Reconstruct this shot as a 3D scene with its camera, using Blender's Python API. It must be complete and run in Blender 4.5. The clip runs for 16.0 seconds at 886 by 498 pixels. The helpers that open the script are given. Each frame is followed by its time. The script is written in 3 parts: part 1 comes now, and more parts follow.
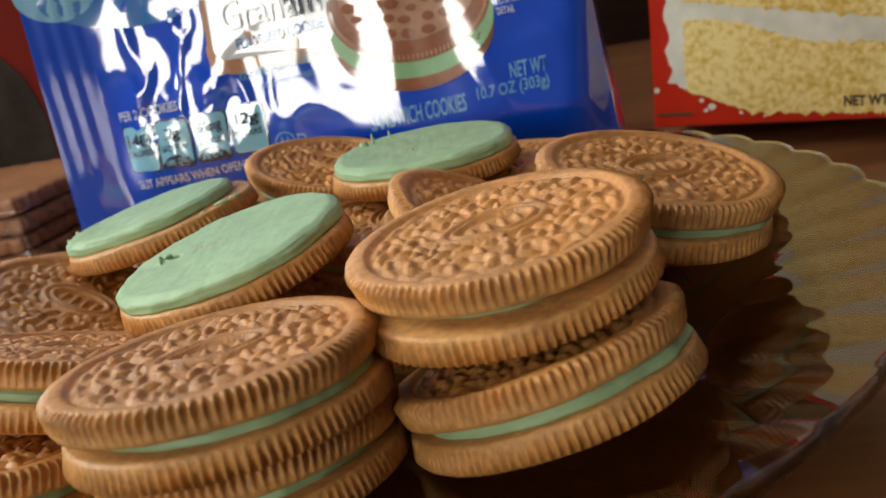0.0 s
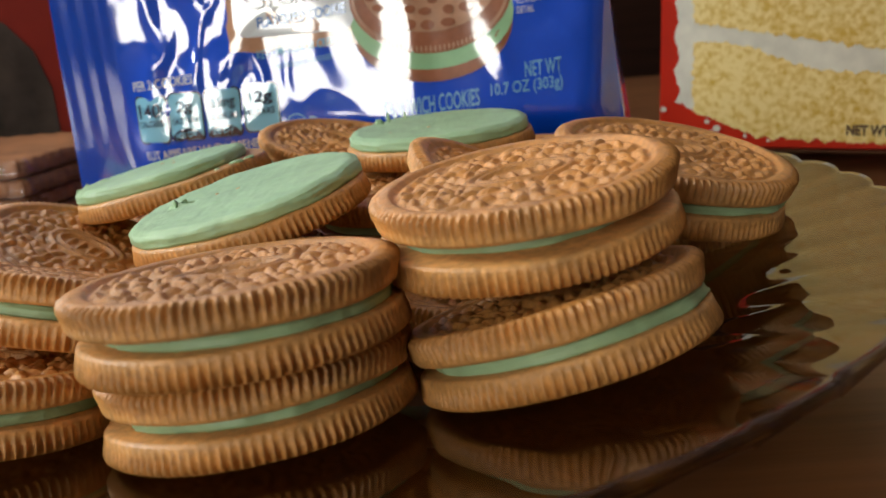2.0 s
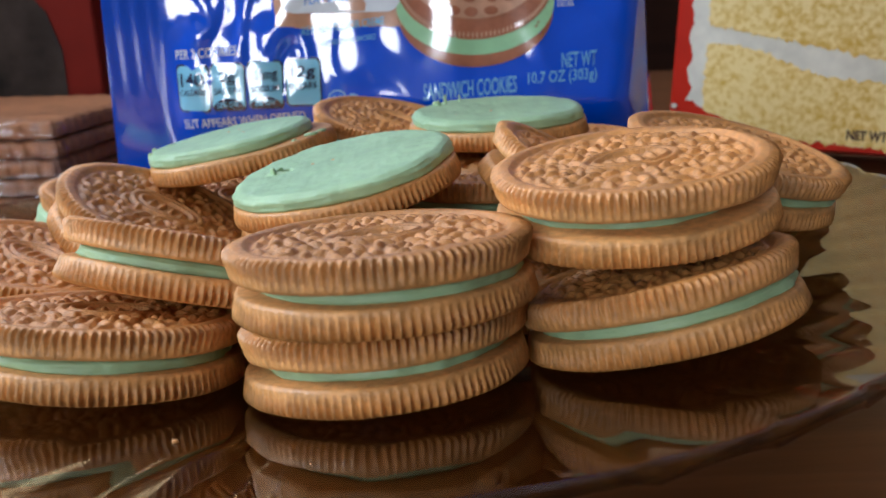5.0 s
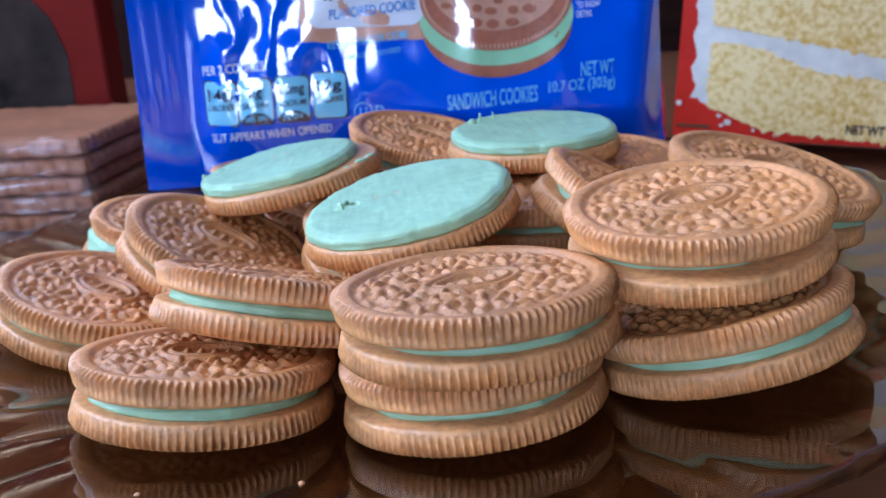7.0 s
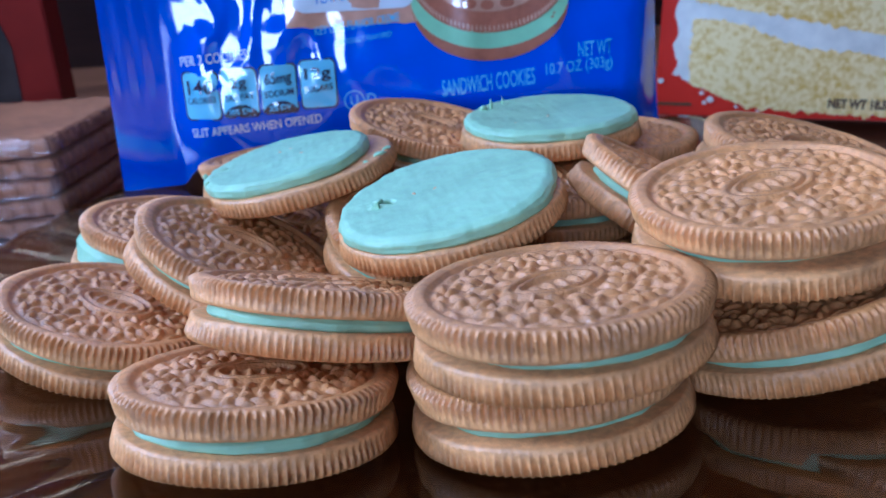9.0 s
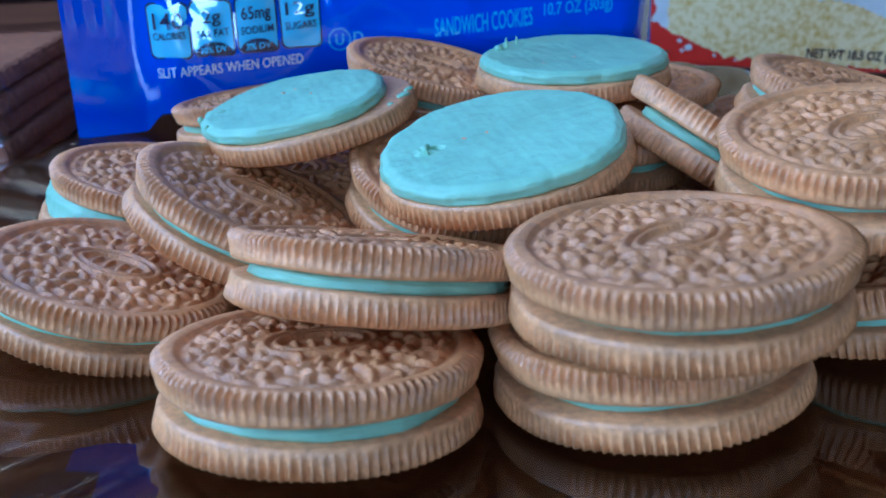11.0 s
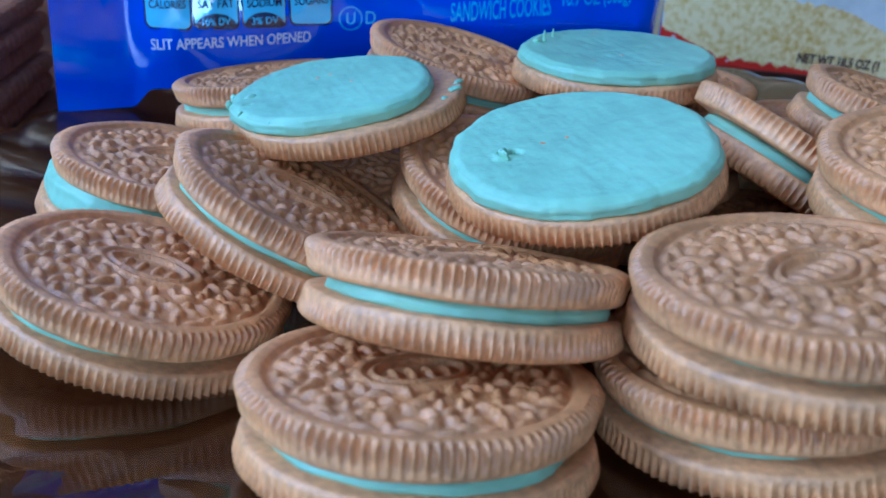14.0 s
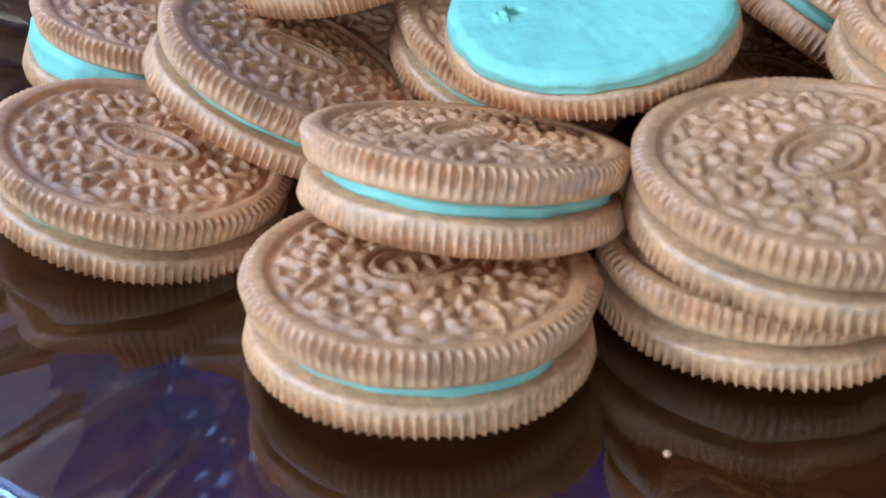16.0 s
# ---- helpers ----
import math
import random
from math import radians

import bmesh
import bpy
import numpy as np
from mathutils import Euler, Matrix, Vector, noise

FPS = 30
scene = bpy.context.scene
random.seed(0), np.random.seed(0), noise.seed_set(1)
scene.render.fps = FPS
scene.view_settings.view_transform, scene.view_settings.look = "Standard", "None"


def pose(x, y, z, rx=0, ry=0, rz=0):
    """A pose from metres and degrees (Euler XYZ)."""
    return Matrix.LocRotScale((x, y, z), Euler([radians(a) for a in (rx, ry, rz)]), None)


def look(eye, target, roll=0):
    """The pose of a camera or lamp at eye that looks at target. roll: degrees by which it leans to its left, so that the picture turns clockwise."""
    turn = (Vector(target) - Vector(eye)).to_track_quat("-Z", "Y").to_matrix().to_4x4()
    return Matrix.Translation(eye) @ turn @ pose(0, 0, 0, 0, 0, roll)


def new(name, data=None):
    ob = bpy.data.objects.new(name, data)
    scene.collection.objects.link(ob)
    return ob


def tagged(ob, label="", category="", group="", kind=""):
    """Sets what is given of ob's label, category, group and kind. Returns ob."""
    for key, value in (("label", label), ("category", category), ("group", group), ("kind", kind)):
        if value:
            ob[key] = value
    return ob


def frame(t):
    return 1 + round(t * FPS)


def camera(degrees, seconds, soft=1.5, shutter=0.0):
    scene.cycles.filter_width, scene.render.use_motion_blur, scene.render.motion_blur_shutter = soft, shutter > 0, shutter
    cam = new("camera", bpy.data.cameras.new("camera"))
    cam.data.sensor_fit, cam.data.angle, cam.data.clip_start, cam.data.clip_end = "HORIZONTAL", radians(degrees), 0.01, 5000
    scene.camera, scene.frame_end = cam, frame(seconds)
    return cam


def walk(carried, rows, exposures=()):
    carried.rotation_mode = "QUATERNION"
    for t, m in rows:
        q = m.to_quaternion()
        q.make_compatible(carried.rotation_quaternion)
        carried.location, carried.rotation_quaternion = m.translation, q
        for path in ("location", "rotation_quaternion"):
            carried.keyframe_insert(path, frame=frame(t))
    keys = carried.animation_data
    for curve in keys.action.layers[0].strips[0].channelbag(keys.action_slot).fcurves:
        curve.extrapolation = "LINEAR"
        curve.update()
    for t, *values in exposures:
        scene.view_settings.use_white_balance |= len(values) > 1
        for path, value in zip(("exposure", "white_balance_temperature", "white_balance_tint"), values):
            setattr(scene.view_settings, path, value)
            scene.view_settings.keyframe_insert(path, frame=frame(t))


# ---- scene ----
cam = camera(55.1, 16.0, soft=1.6)
cam.data.dof.use_dof, cam.data.dof.focus_distance, cam.data.dof.aperture_fstop = True, 0.146, 32.0
METRES, EYE, TILT, LEAN, TURN = 0.177, 0.0845, -19.8, 9.3, 0.0
ROWS = [
    (0.0, 0.0, 0.0, 0.0, 0.0, 0.0, -0.0),
    (0.5, 0.0039, -0.0092, -0.0303, 0.43, 0.5, -0.14),
    (1.0, 0.0013, -0.0096, -0.0502, 0.69, 1.8, -1.55),
    (1.5, -0.0123, -0.0084, -0.0737, -0.02, 2.34, -3.09),
    (2.0, -0.0299, -0.0031, -0.0783, -1.24, 2.51, -4.3),
    (2.5, -0.0416, 0.0023, -0.0886, -2.23, 2.54, -5.01),
    (3.0, -0.0669, -0.0034, -0.0975, -2.59, 2.05, -5.4),
    (3.5, -0.0935, -0.0128, -0.1004, -3.31, 2.0, -5.71),
    (4.0, -0.1168, -0.0224, -0.1027, -3.82, 1.87, -6.01),
    (6.5, -0.2847, -0.1059, -0.0765, -7.02, 1.17, -6.55),
    (7.0, -0.3026, -0.099, -0.0517, -7.17, -0.04, -5.11),
    (7.5, -0.319, -0.0922, -0.0446, -8.65, -1.05, -4.09),
    (8.0, -0.3518, -0.0724, -0.0343, -9.09, -0.91, -3.4),
    (10.5, -0.5169, 0.0747, -0.0579, -17.66, -2.55, -2.65),
    (11.0, -0.5458, 0.1122, -0.0537, -18.53, -3.71, -2.55),
    (11.5, -0.5704, 0.1396, -0.0513, -20.01, -4.37, -2.56),
    (12.0, -0.6015, 0.1604, -0.0473, -21.16, -4.31, -3.46),
    (12.5, -0.6113, 0.1663, -0.0444, -22.1, -4.26, -4.18),
    (13.0, -0.6321, 0.1851, -0.0426, -22.76, -4.38, -4.36),
    (13.5, -0.6528, 0.2107, -0.0391, -23.38, -4.54, -4.7),
    (14.0, -0.6599, 0.2313, -0.0358, -24.13, -4.91, -4.97),
    (14.5, -0.6587, 0.2373, -0.0253, -24.49, -6.46, -5.27),
    (15.0, -0.6498, 0.2407, -0.0054, -23.95, -9.47, -4.82),
    (15.5, -0.6518, 0.245, 0.0182, -23.42, -14.7, -3.91),
    (16.0, -0.6458, 0.2485, 0.0398, -23.49, -19.65, -3.31),
]
EXPOSURES = [(0.0, 0.0, 6700, 5), (2.5, 0.02, 6600, 5), (4.2, 0.0, 6200, 5), (6.3, 0.43, 4650, 17), (8.2, 0.35, 4300, 17), (10.3, -0.02, 3550, 8),
             (12.5, -0.06, 3550, 7), (13.5, 0.04, 3600, 7), (14.0, -0.02, 3600, 7), (14.8, 0.04, 3650, 6), (15.6, 0.28, 3750, 5), (16.0, 0.36, 3750, 5)]
walk(cam, [(t, pose(0, 0, EYE, TILT, LEAN, TURN) @ pose(METRES * x, METRES * y, METRES * z, 90 + pitch, roll, yaw)) for t, x, y, z, yaw, pitch, roll in ROWS],
     EXPOSURES)

# ---- world and light ----
world = bpy.data.worlds.new("world")
scene.world = world
world.use_nodes = True
wn = world.node_tree
sky = wn.nodes.new("ShaderNodeTexSky")
sky.sky_type, sky.sun_disc = "NISHITA", False
sky.sun_elevation, sky.sun_rotation = radians(35), radians(200)
wn.links.new(sky.outputs[0], wn.nodes["Background"].inputs[0])
wn.nodes["Background"].inputs[1].default_value = 0.1


def window_lamp(name, place, target, size, power, color):
    data = bpy.data.lights.new(name, "AREA")
    data.shape, data.size, data.size_y, data.energy, data.color = "RECTANGLE", size[0], size[1], power, color
    ob = new(name, data)
    ob.matrix_world = look(place, target)
    return ob


# daylight in the openings of the three windows
window_lamp("window_light_rear", (-1.02, -1.80, 0.66), (-1.02, 0.2, 0.66), (0.94, 0.92), 17.5, (1.0, 0.97, 0.93))
window_lamp("window_light_side", (-1.68, 0.26, 0.90), (0.0, 0.26, 0.90), (0.70, 1.0), 31, (0.93, 0.97, 1.0))
window_lamp("window_light_north", (-0.50, 0.668, 0.82), (-0.50, 0.0, 0.82), (0.66, 0.80), 6.2, (0.93, 0.92, 1.0))


# ---- materials ----
def material(name, color, rough=0.6, metal=0.0, spread=0.12, scale=300.0, bump=0.0, bump_scale=900.0, coarse=0.0, spec=0.5, coat=0.0, sub=0.0, random_amount=0.0, coat_ior=1.5, bake=0.0):
    """A surface whose colour varies at two scales, with fine relief."""
    m = bpy.data.materials.new(name)
    m.use_nodes = True
    nt = m.node_tree
    b = nt.nodes["Principled BSDF"]
    b.inputs["Roughness"].default_value, b.inputs["Metallic"].default_value = rough, metal
    b.inputs["Specular IOR Level"].default_value = spec
    b.inputs["Coat Weight"].default_value = coat
    b.inputs["Coat Roughness"].default_value = 0.07
    b.inputs["Coat IOR"].default_value = coat_ior
    b.inputs["Subsurface Weight"].default_value = sub
    b.inputs["Subsurface Scale"].default_value = 0.002
    b.inputs["Subsurface Radius"].default_value = (1.0, 0.8, 0.6)
    co = nt.nodes.new("ShaderNodeTexCoord")
    n1, n2 = nt.nodes.new("ShaderNodeTexNoise"), nt.nodes.new("ShaderNodeTexNoise")
    n1.inputs["Scale"].default_value, n1.inputs["Detail"].default_value = scale, 9
    n2.inputs["Scale"].default_value, n2.inputs["Detail"].default_value = scale / 7, 3
    nt.links.new(co.outputs["Object"], n1.inputs["Vector"])
    nt.links.new(co.outputs["Object"], n2.inputs["Vector"])
    mixed = nt.nodes.new("ShaderNodeMath")
    mixed.operation = "ADD"
    nt.links.new(n1.outputs["Fac"], mixed.inputs[0])
    nt.links.new(n2.outputs["Fac"], mixed.inputs[1])
    rng = nt.nodes.new("ShaderNodeMapRange")
    rng.inputs["From Min"].default_value, rng.inputs["From Max"].default_value = 0.7, 1.3
    rng.inputs["To Min"].default_value, rng.inputs["To Max"].default_value = 1 - spread, 1 + spread
    nt.links.new(mixed.outputs[0], rng.inputs[0])
    value = rng.outputs[0]
    if random_amount:
        info = nt.nodes.new("ShaderNodeObjectInfo")
        r2 = nt.nodes.new("ShaderNodeMapRange")
        r2.inputs["To Min"].default_value, r2.inputs["To Max"].default_value = 1 - random_amount, 1 + random_amount
        nt.links.new(info.outputs["Random"], r2.inputs[0])
        mul = nt.nodes.new("ShaderNodeMath")
        mul.operation = "MULTIPLY"
        nt.links.new(value, mul.inputs[0])
        nt.links.new(r2.outputs[0], mul.inputs[1])
        value = mul.outputs[0]
    scale_node = nt.nodes.new("ShaderNodeVectorMath")
    scale_node.operation = "SCALE"
    scale_node.inputs[0].default_value = color
    if bake:  # paler dough at the plain face, toasted towards the stamped one, in uneven patches
        sep, patch = nt.nodes.new("ShaderNodeSeparateXYZ"), nt.nodes.new("ShaderNodeMath")
        patch.operation = "MULTIPLY_ADD"
        patch.inputs[1].default_value = bake * 1.6
        nt.links.new(co.outputs["Object"], sep.inputs[0])
        nt.links.new(n2.outputs["Fac"], patch.inputs[0])
        nt.links.new(sep.outputs["Z"], patch.inputs[2])
        toast = nt.nodes.new("ShaderNodeMapRange")
        toast.inputs["From Min"].default_value, toast.inputs["From Max"].default_value = bake * 0.7, bake * 1.8
        nt.links.new(patch.outputs[0], toast.inputs[0])
        mixc = nt.nodes.new("ShaderNodeMix")
        mixc.data_type = "RGBA"
        mixc.inputs["A"].default_value = (color[0] * 1.14, color[1] * 1.20, color[2] * 1.32, 1)
        mixc.inputs["B"].default_value = (color[0] * 0.96, color[1] * 0.89, color[2] * 0.76, 1)
        nt.links.new(toast.outputs[0], mixc.inputs["Factor"])
        nt.links.new(mixc.outputs["Result"], scale_node.inputs[0])
    nt.links.new(value, scale_node.inputs["Scale"])
    nt.links.new(scale_node.outputs[0], b.inputs["Base Color"])
    if bump:
        n3 = nt.nodes.new("ShaderNodeTexNoise")
        n3.inputs["Scale"].default_value, n3.inputs["Detail"].default_value = bump_scale, 5
        nt.links.new(co.outputs["Object"], n3.inputs["Vector"])
        bp = nt.nodes.new("ShaderNodeBump")
        bp.inputs["Strength"].default_value, bp.inputs["Distance"].default_value = 1.0, bump
        nt.links.new(n3.outputs["Fac"], bp.inputs["Height"])
        nt.links.new(bp.outputs[0], b.inputs["Normal"])
    return m


COOKIE = material("golden_wafer", (0.56, 0.266, 0.076), rough=0.44, spread=0.30, scale=700, bump=0.00016, bump_scale=2300, spec=0.6, random_amount=0.10, bake=0.0044)
CREAM = material("mint_cream", (0.35, 0.51, 0.28), rough=0.5, spread=0.13, scale=260, bump=0.0003, bump_scale=340, sub=0.1)
GLOSS = dict(coat=1.0, coat_ior=2.1)
FOIL = material("blue_film", (0.002, 0.082, 0.70), rough=0.14, spread=0.08, scale=40, bump=0.0002, bump_scale=60, spec=0.3, **GLOSS)
WHITE_INK = material("white_print", (0.74, 0.79, 0.84), rough=0.25, spread=0.04, scale=200, **GLOSS)
PALE_INK = material("pale_blue_print", (0.20, 0.52, 0.80), rough=0.25, spread=0.04, scale=200, **GLOSS)
SKY_INK = material("sky_blue_print", (0.25, 0.60, 0.80), rough=0.22, spread=0.05, scale=200, **GLOSS)
MID_INK = material("medium_blue_print", (0.02, 0.20, 0.62), rough=0.22, spread=0.05, scale=100, **GLOSS)
DARK_INK = material("navy_print", (0.008, 0.015, 0.06), rough=0.25, spread=0.05, scale=200, **GLOSS)
BROWN_INK = material("brown_print", (0.36, 0.125, 0.06), rough=0.22, spread=0.2, scale=500, **GLOSS)
TAN_INK = material("tan_print", (0.56, 0.30, 0.18), rough=0.22, spread=0.15, scale=400, **GLOSS)
GREEN_INK = material("green_print", (0.36, 0.66, 0.36), rough=0.22, spread=0.08, scale=300, **GLOSS)
BOX_RED = material("red_card", (0.56, 0.024, 0.007), rough=0.4, spread=0.08, scale=60, spec=0.2)
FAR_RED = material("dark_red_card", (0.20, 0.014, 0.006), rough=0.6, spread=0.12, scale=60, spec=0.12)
BOX_CREAM = material("icing_print", (0.74, 0.70, 0.57), rough=0.4, spread=0.14, scale=170, spec=0.25)
BOX_TEXT = material("brown_letter_print", (0.10, 0.05, 0.015), rough=0.4, spread=0.05)
BOX_GREY = material("grey_photo_print", (0.048, 0.035, 0.026), rough=0.7, spread=0.85, scale=48, spec=0.12)
CRACKER = material("graham_cracker", (0.36, 0.150, 0.055), rough=0.65, spread=0.25, scale=260, bump=0.0002, bump_scale=900, random_amount=0.08, spec=0.3)
ROOM = material("warm_room_paint", (0.16, 0.12, 0.09), rough=0.8, spread=0.08, scale=6, bump=0.0005, bump_scale=120)
CEIL = material("white_ceiling_paint", (0.62, 0.60, 0.60), rough=0.9, spread=0.04, scale=5, bump=0.0005, bump_scale=150)
UPPER = material("pale_lilac_paint", (0.66, 0.62, 0.70), rough=0.8, spread=0.06, scale=6, bump=0.0004, bump_scale=120)
FLOORM = material("dark_floor", (0.10, 0.07, 0.05), rough=0.5, spread=0.2, scale=8)


def wood(name, dark, light, along=3.0, across=45.0, rough=0.35, spec=0.4):
    m = bpy.data.materials.new(name)
    m.use_nodes = True
    nt = m.node_tree
    b = nt.nodes["Principled BSDF"]
    co, mp = nt.nodes.new("ShaderNodeTexCoord"), nt.nodes.new("ShaderNodeMapping")
    mp.inputs["Scale"].default_value = (along, across, across)
    nt.links.new(co.outputs["Object"], mp.inputs["Vector"])
    n1, n2 = nt.nodes.new("ShaderNodeTexNoise"), nt.nodes.new("ShaderNodeTexNoise")
    n1.inputs["Scale"].default_value, n1.inputs["Detail"].default_value, n1.inputs["Distortion"].default_value = 1.0, 5, 0.6
    n2.inputs["Scale"].default_value, n2.inputs["Detail"].default_value = 6.0, 4
    for n in (n1, n2):
        nt.links.new(mp.outputs[0], n.inputs["Vector"])
    mix = nt.nodes.new("ShaderNodeMath")
    mix.operation = "MULTIPLY_ADD"
    mix.inputs[1].default_value = 0.45
    nt.links.new(n2.outputs["Fac"], mix.inputs[0])
    nt.links.new(n1.outputs["Fac"], mix.inputs[2])
    ramp = nt.nodes.new("ShaderNodeValToRGB")
    ramp.color_ramp.elements[0].position, ramp.color_ramp.elements[0].color = 0.45, (*dark, 1)
    ramp.color_ramp.elements[1].position, ramp.color_ramp.elements[1].color = 0.95, (*light, 1)
    nt.links.new(mix.outputs[0], ramp.inputs[0])
    nt.links.new(ramp.outputs[0], b.inputs["Base Color"])
    b.inputs["Roughness"].default_value = rough
    b.inputs["Specular IOR Level"].default_value = spec
    bp = nt.nodes.new("ShaderNodeBump")
    bp.inputs["Strength"].default_value, bp.inputs["Distance"].default_value = 0.6, 0.0003
    nt.links.new(mix.outputs[0], bp.inputs["Height"])
    nt.links.new(bp.outputs[0], b.inputs["Normal"])
    return m


TABLE = wood("stained_table_wood", (0.080, 0.029, 0.011), (0.235, 0.096, 0.036))
PANEL = wood("dark_panel_wood", (0.018, 0.008, 0.005), (0.045, 0.018, 0.010), rough=0.6, spec=0.12)


def glass_material(name, color, clear, rough=0.02, ior=1.6):
    """Coloured glass that bends part of the light and lets part of it straight through."""
    m = bpy.data.materials.new(name)
    m.use_nodes = True
    nt = m.node_tree
    b = nt.nodes["Principled BSDF"]
    b.inputs["Base Color"].default_value = (*color, 1)
    b.inputs["Roughness"].default_value = rough
    b.inputs["IOR"].default_value = ior
    b.inputs["Transmission Weight"].default_value = 1.0
    see, mix, shine = nt.nodes.new("ShaderNodeBsdfTransparent"), nt.nodes.new("ShaderNodeMixShader"), nt.nodes.new("ShaderNodeBsdfGlossy")
    see.inputs["Color"].default_value = (color[0] ** 0.5, color[1] ** 0.5, color[2] ** 0.5, 1)
    shine.inputs["Roughness"].default_value = rough
    thin, facing = nt.nodes.new("ShaderNodeMixShader"), nt.nodes.new("ShaderNodeLayerWeight")
    facing.inputs["Blend"].default_value = 0.5
    steep, gloss = nt.nodes.new("ShaderNodeMath"), nt.nodes.new("ShaderNodeMath")
    steep.operation, gloss.operation = "POWER", "MULTIPLY_ADD"
    steep.inputs[1].default_value = 4.5
    base = ((ior - 1) / (ior + 1)) ** 2
    gloss.inputs[1].default_value, gloss.inputs[2].default_value = 1 - base, base
    nt.links.new(facing.outputs["Facing"], steep.inputs[0])
    nt.links.new(steep.outputs[0], gloss.inputs[0])
    nt.links.new(gloss.outputs[0], thin.inputs[0])
    nt.links.new(see.outputs[0], thin.inputs[1])
    nt.links.new(shine.outputs[0], thin.inputs[2])
    mix.inputs[0].default_value = clear
    nt.links.new(b.outputs[0], mix.inputs[1])
    nt.links.new(thin.outputs[0], mix.inputs[2])
    nt.links.new(mix.outputs[0], nt.nodes["Material Output"].inputs["Surface"])
    return m


AMBER = glass_material("amber_glass", (0.50, 0.345, 0.155), 0.4)


def film_material(name, gloss):
    """Thin clear wrap: mostly see-through, with a wrinkled shine."""
    m = bpy.data.materials.new(name)
    m.use_nodes = True
    nt = m.node_tree
    nt.nodes.remove(nt.nodes["Principled BSDF"])
    see, shine, mix = nt.nodes.new("ShaderNodeBsdfTransparent"), nt.nodes.new("ShaderNodeBsdfGlossy"), nt.nodes.new("ShaderNodeMixShader")
    shine.inputs["Roughness"].default_value = 0.10
    see.inputs["Color"].default_value = (0.94, 0.94, 0.95, 1)
    mix.inputs[0].default_value = gloss
    co, n, bp = nt.nodes.new("ShaderNodeTexCoord"), nt.nodes.new("ShaderNodeTexNoise"), nt.nodes.new("ShaderNodeBump")
    n.inputs["Scale"].default_value, n.inputs["Detail"].default_value = 120, 3
    bp.inputs["Distance"].default_value = 0.0012
    pulled = nt.nodes.new("ShaderNodeMapping")  # wrinkles pulled along the packet
    pulled.inputs["Scale"].default_value = (0.3, 0.3, 2.2)
    nt.links.new(co.outputs["Object"], pulled.inputs["Vector"])
    nt.links.new(pulled.outputs[0], n.inputs["Vector"])
    nt.links.new(n.outputs["Fac"], bp.inputs["Height"])
    nt.links.new(bp.outputs[0], shine.inputs["Normal"])
    nt.links.new(see.outputs[0], mix.inputs[1])
    nt.links.new(shine.outputs[0], mix.inputs[2])
    nt.links.new(mix.outputs[0], nt.nodes["Material Output"].inputs["Surface"])
    return m


CLEAR_FILM = film_material("clear_film", 0.055)


def cake_material():
    """Printed yellow sponge with small holes."""
    m = bpy.data.materials.new("sponge_print")
    m.use_nodes = True
    nt = m.node_tree
    b = nt.nodes["Principled BSDF"]
    b.inputs["Roughness"].default_value = 0.4
    b.inputs["Specular IOR Level"].default_value = 0.25
    co = nt.nodes.new("ShaderNodeTexCoord")
    v, n = nt.nodes.new("ShaderNodeTexNoise"), nt.nodes.new("ShaderNodeTexNoise")
    v.inputs["Scale"].default_value, v.inputs["Detail"].default_value = 470, 4
    n.inputs["Scale"].default_value, n.inputs["Detail"].default_value = 60, 3
    nt.links.new(co.outputs["Object"], v.inputs["Vector"])
    nt.links.new(co.outputs["Object"], n.inputs["Vector"])
    add = nt.nodes.new("ShaderNodeMath")
    add.operation = "MULTIPLY_ADD"
    add.inputs[1].default_value = 0.35
    nt.links.new(n.outputs["Fac"], add.inputs[0])
    nt.links.new(v.outputs["Fac"], add.inputs[2])
    ramp = nt.nodes.new("ShaderNodeValToRGB")
    e = ramp.color_ramp.elements
    e[0].position, e[0].color = 0.46, (0.66, 0.40, 0.055, 1)
    e[1].position, e[1].color = 0.76, (0.90, 0.70, 0.29, 1)
    nt.links.new(add.outputs[0], ramp.inputs[0])
    nt.links.new(ramp.outputs[0], b.inputs["Base Color"])
    return m


SPONGE = cake_material()


# ---- building helpers ----
def mesh_ob(name, verts, faces, mat, parent=None, smooth=True):
    me = bpy.data.meshes.new(name)
    me.from_pydata([tuple(v) for v in verts], [], faces)
    me.materials.append(mat)
    if smooth:
        me.polygons.foreach_set("use_smooth", [True] * len(me.polygons))
    me.update()
    ob = new(name, me)
    if parent:
        ob.parent = parent
    return ob


def part(name, bm, mat, parent, label="", smooth=False):
    me = bpy.data.meshes.new(name)
    bm.to_mesh(me)
    bm.free()
    me.materials.append(mat)
    if smooth:
        me.polygons.foreach_set("use_smooth", [True] * len(me.polygons))
    ob = new(name, me)
    if parent:
        ob.parent = parent
    if label:
        ob["label"] = label
    return ob


def box_bm(x0, x1, y0, y1, z0, z1, bevel=0.0):
    bm = bmesh.new()
    bmesh.ops.create_cube(bm, size=1.0)
    for v in bm.verts:
        v.co = Vector(((x0 + x1) / 2 + v.co.x * (x1 - x0), (y0 + y1) / 2 + v.co.y * (y1 - y0), (z0 + z1) / 2 + v.co.z * (z1 - z0)))
    if bevel:
        bmesh.ops.bevel(bm, geom=bm.edges[:], offset=bevel, segments=2, affect="EDGES")
    return bm


def structure(name, bm, mat, label, category):
    return tagged(part(name, bm, mat, None), label, category, "", "structure")


